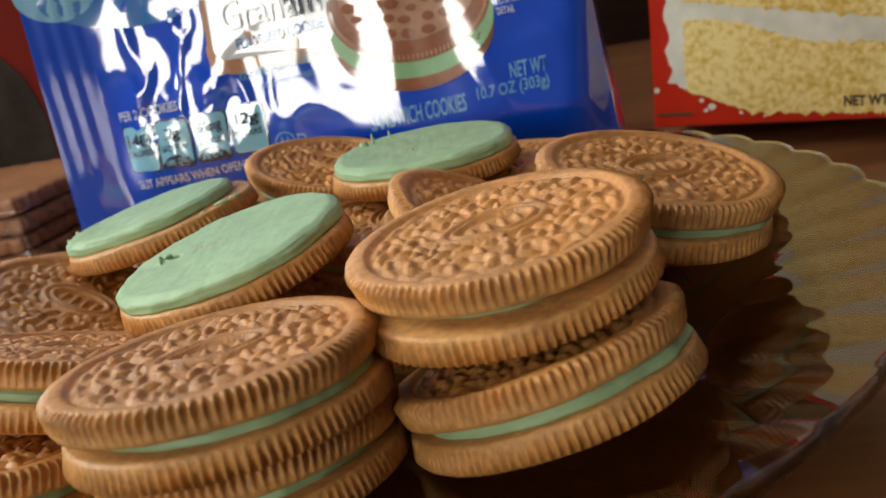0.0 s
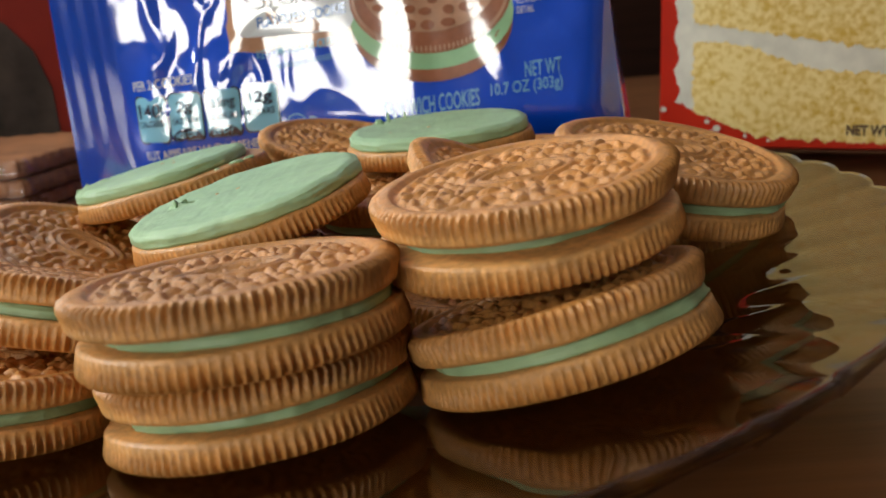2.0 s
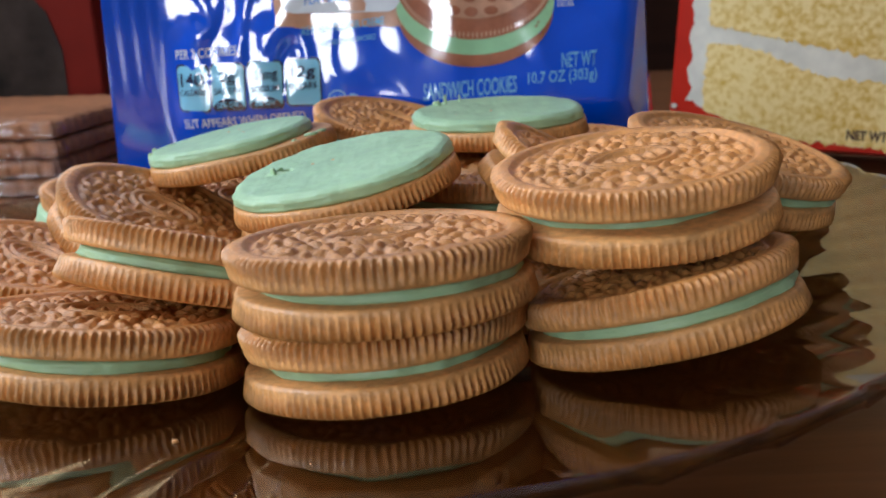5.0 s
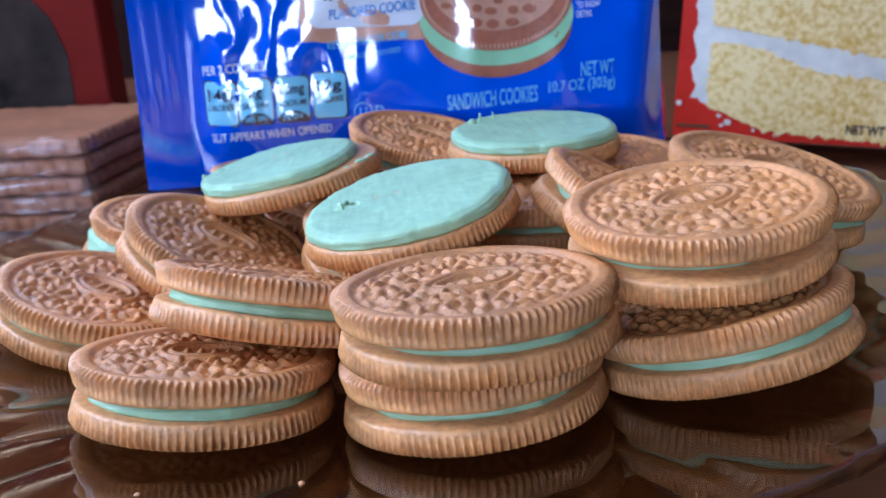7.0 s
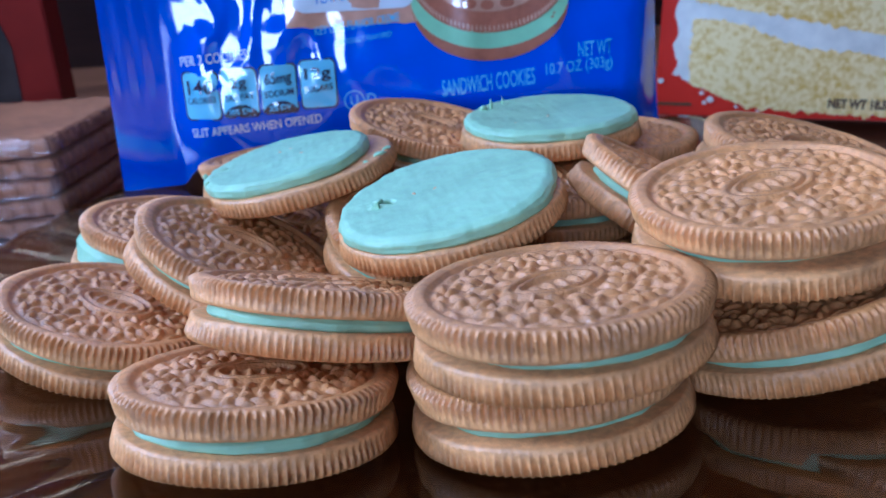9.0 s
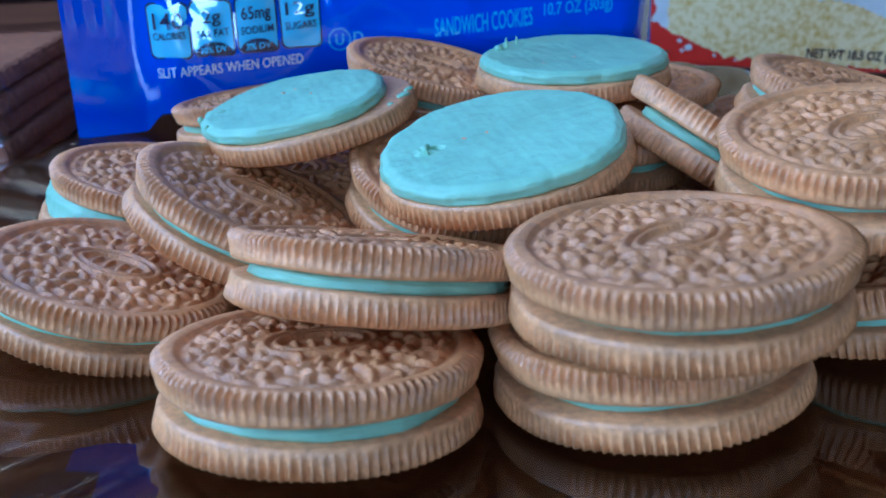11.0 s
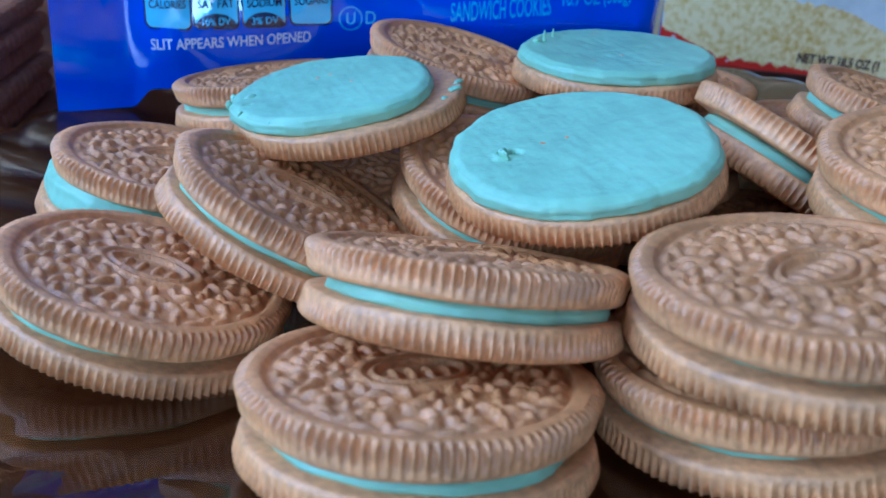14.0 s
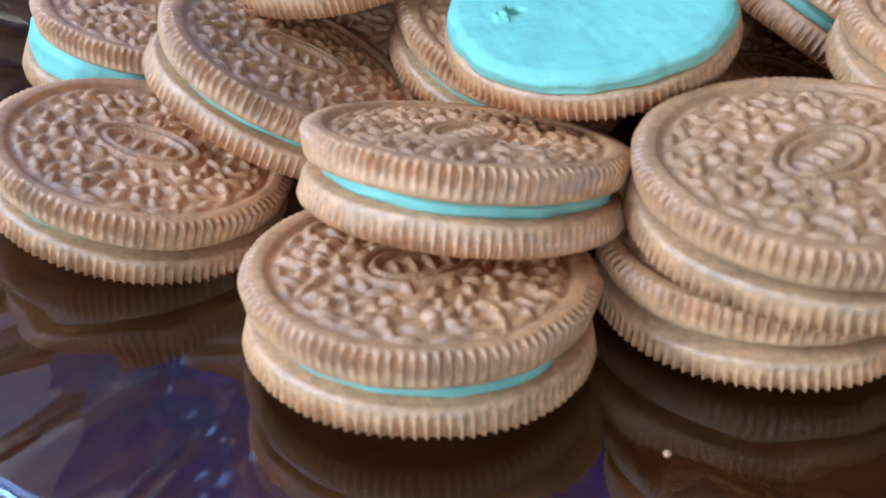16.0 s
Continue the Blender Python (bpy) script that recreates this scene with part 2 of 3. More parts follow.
def grid_faces(rows, cols, closed=True, base=0):
    f = []
    for i in range(rows - 1):
        for j in range(cols if closed else cols - 1):
            k = (j + 1) % cols
            f.append((base + i * cols + j, base + i * cols + k, base + (i + 1) * cols + k, base + (i + 1) * cols + j))
    return f


# ---- room ----
table = tagged(new("table"), "reddish-brown stained wooden table with visible grain", "table", "", "structure")
part("table_top", box_bm(-0.95, 0.95, -0.7, 0.62, -0.0335, -0.0025, 0.003), TABLE, table)
for lx in (-0.88, 0.88):
    for ly in (-0.63, 0.55):
        part("leg", box_bm(lx - 0.035, lx + 0.035, ly - 0.035, ly + 0.035, -0.76, -0.0335, 0.004), TABLE, table)
structure("floor", box_bm(-1.7, 1.7, -1.8, 0.66, -0.80, -0.76), FLOORM, "dark brown floor", "floor")
structure("panelling", box_bm(-1.7, 1.7, 0.655, 0.72, -0.80, 0.34), PANEL, "dark brown wooden panelling behind the table", "wall")
structure("wall_east", box_bm(1.70, 1.76, -1.8, 0.72, -0.80, 1.75), ROOM, "warm beige painted wall", "wall")
structure("ceiling", box_bm(-1.76, 1.76, -1.86, 0.72, 1.75, 1.80), CEIL, "white painted ceiling", "ceiling")


def window_wall(name, lo, hi, along, at, opening, label, mat=ROOM, foot=-0.8):
    """A wall of four blocks round an opening, as one mesh."""
    a0, a1, z0, z1 = opening
    bm = bmesh.new()
    for u0, u1, w0, w1 in ((lo, a0, foot, 1.75), (a1, hi, foot, 1.75), (a0, a1, foot, z0), (a0, a1, z1, 1.75)):
        b2 = box_bm(u0, u1, at, at + 0.06, w0, w1) if along == "x" else box_bm(at, at + 0.06, u0, u1, w0, w1)
        me = bpy.data.meshes.new("t")
        b2.to_mesh(me)
        b2.free()
        bm.from_mesh(me)
        bpy.data.meshes.remove(me)
    structure(name, bm, mat, label, "wall")


window_wall("wall_south", -1.7, 1.7, "x", -1.86, (-1.50, -0.54, 0.19, 1.13), "warm beige painted wall with a window opening")
window_wall("wall_north", -1.7, 1.7, "x", 0.66, (-0.83, -0.17, 0.42, 1.22), "pale lilac painted wall with a window above the panelling", UPPER, 0.34)
window_wall("wall_west", -1.86, 0.72, "y", -1.76, (-0.1, 0.62, 0.38, 1.42), "warm beige painted wall with a window opening")


# ---- plate ----
PLATE = Vector((-0.040, 0.182, 0.0))
PN = Vector((-0.045, 0.030, 1)).normalized()
FLUTES = 46


def smooth01(a, b, x):
    s = min(1, max(0, (x - a) / (b - a)))
    return s * s * (3 - 2 * s)


def plate_height(r):
    if r < 0.020:
        return 0.0035
    if r < 0.080:
        return 0.0035 + 1.67 * (r - 0.020) ** 2
    return 0.0095 + 0.2 * (r - 0.080)


def build_plate():
    cols = FLUTES * 8
    rings = [0.0005] + [0.002 * i for i in range(1, 49)] + [0.0975 + 0.0015 * i for i in range(18)]
    verts, faces = [], []
    for side in (1, -1):
        for r in rings:
            for j in range(cols):
                a = 2 * math.pi * j / cols
                petal = abs(math.cos(FLUTES * a / 2)) ** 0.8  # 1 along a petal's middle, 0 at the ridge between two
                start = 0.092 + 0.009 * (1 - petal)
                f = smooth01(start, start + 0.010, r)
                rr = r * (1 + 0.011 * (petal - 0.6) * smooth01(0.112, 0.123, r))
                thick = 0.0034 - 0.0010 * smooth01(0.09, 0.123, r)
                h = plate_height(r) + 0.0002 * f * petal
                if side < 0:
                    h += 0.0013 * f * (petal - 0.5)
                h += 0.0005 * smooth01(0.114, 0.123, r) * (petal - 0.5)
                h += 0.00003 * noise.noise((r * 30 * math.cos(a), r * 30 * math.sin(a), 3.1))
                if side < 0:
                    h -= thick
                verts.append((rr * math.cos(a), rr * math.sin(a), h))
    n = len(rings)
    faces += grid_faces(n, cols)
    faces += [tuple(reversed(f)) for f in grid_faces(n, cols, base=n * cols)]
    top, low = (n - 1) * cols, (2 * n - 1) * cols
    for j in range(cols):
        k = (j + 1) % cols
        faces.append((top + j, top + k, low + k, low + j))
    faces.append(tuple(reversed(range(cols))))
    faces.append(tuple(n * cols + j for j in range(cols)))
    ob = mesh_ob("plate", verts, faces, AMBER)
    ob.data.flip_normals()
    ob.matrix_world = Matrix.Translation(PLATE) @ Vector((0, 0, 1)).rotation_difference(PN).to_matrix().to_4x4()
    return tagged(ob, "round amber glass plate with a fluted scalloped rim", "plate")


build_plate()

# ---- cookies ----
R, W, T = 0.0225, 0.0044, 0.0109
TEETH = 108


def emboss_bumps(seed):
    """Grains of the stamped pattern: x, y, half length, half width, turn, height."""
    rnd = random.Random(seed)
    out = []
    for k in range(12):  # rosettes of four petals
        a = 2 * math.pi * (k + 0.5) / 12
        cx, cy = 14.0 * math.cos(a), 14.0 * math.sin(a)
        for q in range(4):
            b = a + math.pi / 4 + q * math.pi / 2
            out.append((cx + 1.45 * math.cos(b), cy + 1.45 * math.sin(b), 1.4, 0.82, b, 0.95))
    for k in range(24):  # dashes just inside the border
        a = 2 * math.pi * k / 24
        out.append((17.9 * math.cos(a), 17.9 * math.sin(a), 1.7, 0.6, a + math.pi / 2, 0.6))
    tries = 0
    while tries < 9000 and len(out) < 235:  # loose grains between
        tries += 1
        a, rr = rnd.uniform(0, 2 * math.pi), 17.2 * math.sqrt(rnd.random())
        x, y = rr * math.cos(a), rr * math.sin(a)
        if (x / 8.6) ** 2 + (y / 5.9) ** 2 < 1:
            continue
        if any((x - o[0]) ** 2 + (y - o[1]) ** 2 < 2.15 ** 2 for o in out):
            continue
        out.append((x, y, rnd.uniform(1.15, 1.7), rnd.uniform(0.55, 0.72), rnd.uniform(0, math.pi), rnd.uniform(0.7, 1.0)))
    for k in range(4):  # raised marks in the middle oval
        out.append((-3.6 + 2.4 * k, 0.0, 1.7, 0.6, math.pi / 2, 0.75))
    out.append((0, 6.6, 1.6, 0.45, math.pi / 2, 0.5))
    out.append((0, 6.9, 1.2, 0.4, 0, 0.5))
    return out


def wafer_mesh(name, seed, worn=1.0):
    """A wafer with its stamped face up at z = W and its plain face at z = 0, in metres."""
    fine, coarse = TEETH * 6, TEETH * 3
    ang = np.linspace(0, 2 * np.pi, coarse, endpoint=False)
    radii = np.concatenate([[0.05], np.arange(0.45, 20.6, 0.36)])
    rr, aa = np.meshgrid(radii, ang, indexing="ij")
    x, y = rr * np.cos(aa), rr * np.sin(aa)
    low = -0.72
    h = np.full_like(x, low)
    for cx, cy, la, lb, turn, high in emboss_bumps(seed):
        dx, dy = x - cx, y - cy
        u = (dx * math.cos(turn) + dy * math.sin(turn)) / (la * 1.05)
        v = (-dx * math.sin(turn) + dy * math.cos(turn)) / (lb * 1.08)
        d = np.clip(1.1 - (u * u + v * v), 0, 1)
        h = np.maximum(h, low + 0.98 * high * worn * d ** 0.72)
    for a, b, wide in ((8.0, 5.2, 0.13), (6.3, 3.6, 0.13)):
        q = np.sqrt((x / a) ** 2 + (y / b) ** 2)
        h = np.maximum(h, low + 0.9 * worn * np.clip(1 - ((q - 1) / wide) ** 2, 0, 1) ** 0.8)
    edge = np.clip((rr - 18.9) / 0.9, 0, 1)
    edge = edge * edge * (3 - 2 * edge)
    h = h * (1 - edge) + edge * (0.14 * np.sin(np.clip((rr - 19.2) / 2.6, 0, 1) * np.pi))
    rng = np.random.RandomState(seed)
    for _ in range(10):
        kx, ky, ph = rng.uniform(-0.5, 0.5), rng.uniform(-0.5, 0.5), rng.uniform(0, 6.28)
        h += 0.04 * np.sin(kx * x + ky * y + ph)
    rows = [np.stack([x, y, h + W * 1000], -1).reshape(-1, 3)]
    ang = np.linspace(0, 2 * np.pi, fine, endpoint=False)
    tooth = np.abs(np.sin(TEETH * ang / 2)) ** 0.85  # 0 on a tooth's point, 1 in the groove
    tooth = tooth * (1 + 0.16 * np.sin(11 * ang + seed) + 0.12 * np.sin(29 * ang + 2 * seed))
    wob = 0.12 * np.sin(3 * ang + seed) + 0.09 * np.sin(7 * ang + 2 * seed) + 0.04 * np.sin(23 * ang + seed)
    side = ((21.0, 0.12, 0.0), (21.6, 0.0, 0.25), (22.2, -0.2, 0.75), (22.7, -0.5, 1.15), (22.95, -0.95, 1.15), (22.85, -1.6, 0.9),
            (22.65, -2.3, 0.55), (22.45, -3.0, 0.25), (22.35, -3.7, 0.08), (22.1, -4.2, 0.0), (21.6, -4.4, 0.0), (12.0, -4.4, 0.0))
    for r0, dz, cut in side:
        ra = r0 - cut * tooth + wob * (r0 > 20)
        rows.append(np.stack([ra * np.cos(ang), ra * np.sin(ang), W * 1000 + dz + 0.10 * (r0 > 21) * np.sin(5 * ang + seed) * (dz < -3)], -1))
    v = np.concatenate(rows) / 1000
    n, base = len(radii), len(radii) * coarse
    faces = grid_faces(n, coarse)
    inner = (n - 1) * coarse
    for j in range(coarse):
        k = (j + 1) % coarse
        faces.append((inner + j, inner + k, base + (2 * j + 2) % fine, base + 2 * j + 1, base + 2 * j))
    faces += grid_faces(len(side), fine, base=base)
    faces.append(tuple(reversed(range(coarse))))
    faces.append(tuple(base + (len(side) - 1) * fine + j for j in range(fine)))
    me = bpy.data.meshes.new(name)
    me.from_pydata(v.tolist(), [], faces)
    me.materials.append(COOKIE)
    me.polygons.foreach_set("use_smooth", [True] * len(me.polygons))
    me.flip_normals()
    me.update()
    return me


WAFERS = [wafer_mesh("wafer_pattern", s, wn_) for s, wn_ in ((3, 1.0), (11, 0.85), (23, 0.95))]


def cream_mesh(seed, radius=0.0198, z0=0.0, z1=0.0022, nicks=(), ragged=0.0004, cols=180):
    """A pressed disc of filling with an uneven rim; nicks are (x, y, size, depth)."""
    rings = [0.02 + 0.0177 * i for i in range(55)] + [0.985]
    verts = []

    def reach(a):
        return radius + ragged * (1.6 * noise.noise((1.3 * math.cos(a), 1.3 * math.sin(a), seed * 3.3)) + 0.7 * noise.noise((4 * math.cos(a), 5 * math.sin(a), seed * 1.7)) + 0.22 * noise.noise((13 * math.cos(a), 16 * math.sin(a), seed)))

    sides = ((0.995, 0.74), (1.004, 0.62), (1.009, 0.5), (1.006, 0.38), (1.014, 0.24), (1.008, 0.1), (0.985, 0.0))
    for k in [*rings, *(q[0] for q in sides)]:
        i = len(verts) // cols
        for j in range(cols):
            a = 2 * math.pi * j / cols
            r = reach(a) * k
            if i >= len(rings):
                h = sides[i - len(rings)][1]
                r += ragged * (0.7 * noise.noise((3 * math.cos(a), 3 * math.sin(a), 5 * h + seed)) + 0.15 * noise.noise((22 * math.cos(a), 22 * math.sin(a), 9 * h + seed)))
            px, py = r * math.cos(a), r * math.sin(a)
            z = z1 + 0.00022 * noise.noise((px * 130, py * 130, seed)) + 0.00006 * noise.noise((px * 900, py * 90, seed + 2)) + 0.00006 * noise.noise((px * 80, py * 800, seed + 3)) + 0.00007 * noise.noise((px * 420, py * 420, seed + 5))
            if i < len(rings):
                z -= 0.22 * (z1 - z0) * smooth01(0.90, 0.995, k) ** 2
            if i >= len(rings):
                z = z0 + (z - z0) * h
            if i < len(rings):
                for nx, ny, size, deep in nicks:
                    d = math.hypot(px - nx, (py - ny) * 1.4) / size
                    d += 0.5 * noise.noise((px * 900, py * 900, 2.0))
                    if d < 1:
                        z -= deep * min(1, 2.2 * (1 - d))
                    elif d < 1.8:
                        z += 0.45 * deep * (1.8 - d) * max(0, 0.25 - (px - nx) / size * 0.5 - (py - ny) / size * 0.3)
            verts.append((px, py, z))
    n = len(rings) + len(sides)
    faces = grid_faces(n, cols) + [tuple(reversed(range(cols))), tuple((n - 1) * cols + j for j in range(cols))]
    me = bpy.data.meshes.new("cream")
    me.from_pydata(verts, [], [tuple(reversed(f)) for f in faces])
    me.materials.append(CREAM)
    me.polygons.foreach_set("use_smooth", [True] * len(me.polygons))
    me.update()
    return me


FILLING = [cream_mesh(s, 0.0198, W - 0.0002, T - W + 0.0002, (), 0.0006) for s in (1, 2, 3, 4)]


def cookie_pose(c, n, spin):
    up = Vector((n[0], n[1], 1)).normalized()
    return Matrix.Translation(c) @ Vector((0, 0, 1)).rotation_difference(up).to_matrix().to_4x4() @ pose(0, 0, 0, 0, 0, spin)


def sandwich(c, n, spin, k, label, shift=(0.0, 0.0), gape=0.0, thick=0.0, fill_at=(0.0, 0.0, 1.0)):
    """Two wafers with filling; shift moves the top wafer sideways, gape opens it a little; fill_at places and sizes the filling."""
    e = tagged(new("sandwich_cookie"), label, "cookie", "cookies on the plate")
    e.matrix_world = cookie_pose(c, n, spin)
    low = new("bottom_wafer", WAFERS[(k + 1) % 3])
    low.parent = e
    low.matrix_basis = pose(-0.9 * thick, 0, W - thick, 180, 0, 40 * k)
    fill = new("cream", FILLING[k % 4])
    fill.parent = e
    fill.matrix_basis = Matrix.Translation((fill_at[0], fill_at[1], 0)) @ Matrix.Diagonal((fill_at[2], fill_at[2], 1, 1)) @ pose(0, 0, 0, 0, 0, 70 * k)
    if thick:
        fill.matrix_basis = Matrix.Translation((-0.9 * thick, 0, 0)) @ Matrix.Diagonal((1.075, 1.09, 1 + thick / (T - 2 * W), 1))
        fill.matrix_basis.translation.z = (T - W) * (-thick / (T - 2 * W))
    top = new("top_wafer", WAFERS[k % 3])
    top.parent = e
    top.matrix_basis = pose(shift[0], shift[1], T - W, gape, 0, 0)
    return e


def opened(c, n, spin, seed, label, nicks=(), radius=0.0212, off=(0, 0), high=0.0029):
    """A wafer, stamped side down, with a thick disc of filling left on it."""
    e = tagged(new("opened_cookie"), label, "cookie", "opened cookies on the pile")
    e.matrix_world = cookie_pose(c, n, spin)
    low = new("wafer", WAFERS[seed % 3])
    low.parent = e
    low.matrix_basis = pose(0, 0, W, 180, 0, 25 * seed)
    f = new("cream", cream_mesh(seed + 20, radius, -0.0001, high, nicks, 0.00060, 300))
    f.parent = e
    f.matrix_basis = pose(off[0], off[1], W)
    return e


# filling that sits off the middle or set back, by the cookie's place in the list: x, y and size
FILL = {3: (0.0, -0.0012, 1.03), 4: (0.0, 0.002, 0.93), 5: (-0.0012, 0.0, 0.97), 7: (0.001, 0.0, 1.02), 10: (0.002, 0.0, 1.03), 11: (0.0012, 0.0, 0.92), 2: (0.0012, 0.0, 1.0), 1: (0.001, 0.0, 0.98)}
FRONT = "golden sandwich cookie with mint cream lying on the glass plate"
for k, (c, n, spin, label) in enumerate((
        ((-0.0865, 0.1158, 0.0116), (0.091, 0.244), 5, FRONT),
        ((-0.0392, 0.1078, 0.0133), (-0.087, 0.203), 60, "golden sandwich cookie at the bottom of a stack of two"),
        ((-0.0388, 0.1043, 0.0274), (-0.049, 0.147), 20, "golden sandwich cookie on top of another, cream bulging out"),
        ((0.0067, 0.1114, 0.0178), (-0.232, 0.258), 100, "tilted golden sandwich cookie with thick mint cream under another"),
        ((0.0019, 0.1174, 0.0348), (-0.106, -0.012), 15, "golden sandwich cookie resting on a tilted one"),
        ((-0.1177, 0.1604, 0.0082), (0.284, 0.045), -30, "golden sandwich cookie leaning inward at the plate's edge"),
        ((-0.0933, 0.1691, 0.0159), (0.482, -0.013), -12, "golden sandwich cookie tilted on its neighbour, cream showing"),
        ((-0.0757, 0.1299, 0.0198), (0.200, 0.364), 35, "golden sandwich cookie tipped over the edge of two others"),
        ((-0.1093, 0.2048, 0.0090), (0.208, 0.016), 0, "golden sandwich cookie with cream squeezed out at one side"),
        ((-0.0401, 0.2247, 0.0245), (0.189, -0.094), -35, "golden sandwich cookie leaning near the blue bag"),
        ((0.0309, 0.1568, 0.0289), (0.206, -0.085), 25, "golden sandwich cookie sloping to the plate's fluted rim"),
        ((-0.0011, 0.1543, 0.0240), (0.559, -0.048), 75, "steeply tilted golden sandwich cookie with dark cream gap"),
        ((-0.0501, 0.1691, 0.0165), (0.128, -0.182), 45, "golden sandwich cookie under an opened one"),
        ((-0.0818, 0.2402, 0.0154), (-0.089, 0.147), 10, "golden sandwich cookie behind an opened one near the bag"),
        ((-0.0192, 0.1775, 0.0205), (0.017, 0.036), 80, "golden sandwich cookie beneath an opened one"),
        ((0.0079, 0.2076, 0.0209), (0.016, 0.045), -20, "golden sandwich cookie half hidden at the back of the pile"),
        ((-0.0212, 0.1802, 0.0085), (0.016, -0.002), 65, "golden sandwich cookie at the bottom of the pile in shade"),
        ((0.0420, 0.1865, 0.0138), (-0.009, 0.009), 30, "golden sandwich cookie low at the back of the pile"),
        ((-0.0045, 0.1500, 0.0080), (0.0, 0.05), 110, "golden sandwich cookie wedged low between the stacks"),
        ((-0.0790, 0.2010, 0.0095), (0.05, -0.10), 140, "golden sandwich cookie in the shaded middle of the pile"))):
    sandwich(c, n, spin, k, label, (0.0006 * math.sin(2.1 * k), 0.0006 * math.cos(1.7 * k)), (0.8 * math.sin(k * 1.3)), 0.0028 if "squeezed" in label else 0.0, FILL.get(k, (0.0, 0.0, 1.0)))

opened((-0.0468, 0.1495, 0.0324), (-0.196, -0.015), 0, 1, "opened cookie, wafer topped with smooth mint cream with a nick", ((-0.0118, 0.0015, 0.0019, 0.0027),), 0.0217)
opened((-0.0749, 0.1919, 0.0306), (-0.184, 0.033), 0, 2, "opened cookie with mint cream smeared over its wafer edge", ((-0.017, -0.002, 0.0010, 0.0008),), 0.0196, (-0.0024, 0.0008))
opened((-0.0121, 0.1986, 0.0340), (-0.037, 0.015), 0, 3, "opened cookie with mint cream pulled into small peaks", ((-0.014, 0.009, 0.0011, 0.0007),), 0.0212)


# ---- printed blue bag ----
BAG_U = Vector((1, -0.079, 0)).normalized()
BAG_N = Vector((-0.079, -1, 0)).normalized()
BAG_O = Vector((0, 0.2575, 0))


def crease(u, v):
    """How far the film stands out, in millimetres, at u and v millimetres."""
    inside = smooth01(-116, -100, u) * (1 - smooth01(28, 42, u)) * smooth01(8, 28, v)
    h = 1.3 * noise.noise((u * 0.02, v * 0.018, 1.0)) + 0.45 * noise.noise((u * 0.06 + 3, v * 0.05, 4.0))
    ridge = 1 - abs(noise.noise((u * 0.035 + 0.015 * v, v * 0.022, 9.0))) * 3.0
    h += 0.8 * max(0, ridge) * smooth01(30, 55, v)
    h += 5.0 * smooth01(14, 36, v) - 0.165 * max(0, min(v, 84) - 34)
    crumple = smooth01(-108, -98, u) * (1 - smooth01(-72, -50, u)) * smooth01(26, 40, v)
    fold = 1 - abs(noise.noise((u * 0.085 - 0.03 * v, v * 0.05 + 0.02 * u, 3.0))) * 2.6
    h += crumple * (1.1 * max(0, fold) + 0.7 * noise.noise((u * 0.13, v * 0.10, 6.0)))
    h += 0.5 * noise.noise((u * 0.09, v * 0.07, 12.0)) * smooth01(42, 58, v)
    pleats = 0.10 * math.sin(u * 1.3) * (1 - smooth01(-118, -112, u)) * smooth01(26, 50, v)
    seal = 0.20 * max(0, -113 - u)  # the pressed seal turns a little away
    return h * inside + pleats + seal - 9 * smooth01(30, 46, u) ** 2


def bag_point(u, v, off=0.0):
    p = BAG_O + BAG_U * (u / 1000) + Vector((0, 0, v / 1000))
    return p + BAG_N * ((crease(u, v) + off) / 1000)


def build_bag():
    e = tagged(new("cookie_bag"), "shiny blue plastic cookie bag, crumpled and printed, standing upright", "bag")
    us = [-131.5 + 175.5 * i / 220 for i in range(221)]
    vs = [11.0 + 204.0 * i / 200 for i in range(201)]
    verts = []
    for v in vs:
        for u in us:
            lift = 8.0 * smooth01(-114, -108, u) * (1 - smooth01(12, 26, v))  # bottom edge higher beside the seal
            uu = u + 2.0 * (v - 11) / 60 * (1 - smooth01(-131, 40, u)) - (v - 30) * 0.11 * smooth01(-20, 44, u)
            verts.append(bag_point(uu, v + lift * 0.6))
    nc = len(us)
    faces = grid_faces(len(vs), nc, closed=False)
    me = mesh_ob("front_film", verts, faces, FOIL, e)
    back = [v + Vector((0, 0.012 + 0.02 * math.sin(math.pi * min(1, max(0, (i % nc) / nc))), 0)) for i, v in enumerate(verts)]
    mesh_ob("back_film", back, [tuple(reversed(f)) for f in faces], FOIL, e)
    edge, m = [], len(vs)
    for i in range(m):
        a, b = verts[i * nc + nc - 1], back[i * nc + nc - 1]
        edge += [a, a.lerp(b, 0.5) + Vector((0.0025 + 0.0006 * math.sin(i * 0.11), 0, 0)), b]
    ob = mesh_ob("side_gusset", edge, grid_faces(m, 3, closed=False), FOIL, e)
    ob["label"] = "folded blue side gusset with grey highlights"
    left = []
    for i in range(m):
        left += [verts[i * nc], back[i * nc]]
    mesh_ob("left_edge", left, grid_faces(m, 2, closed=False), FOIL, e)
    return e


BAG = build_bag()


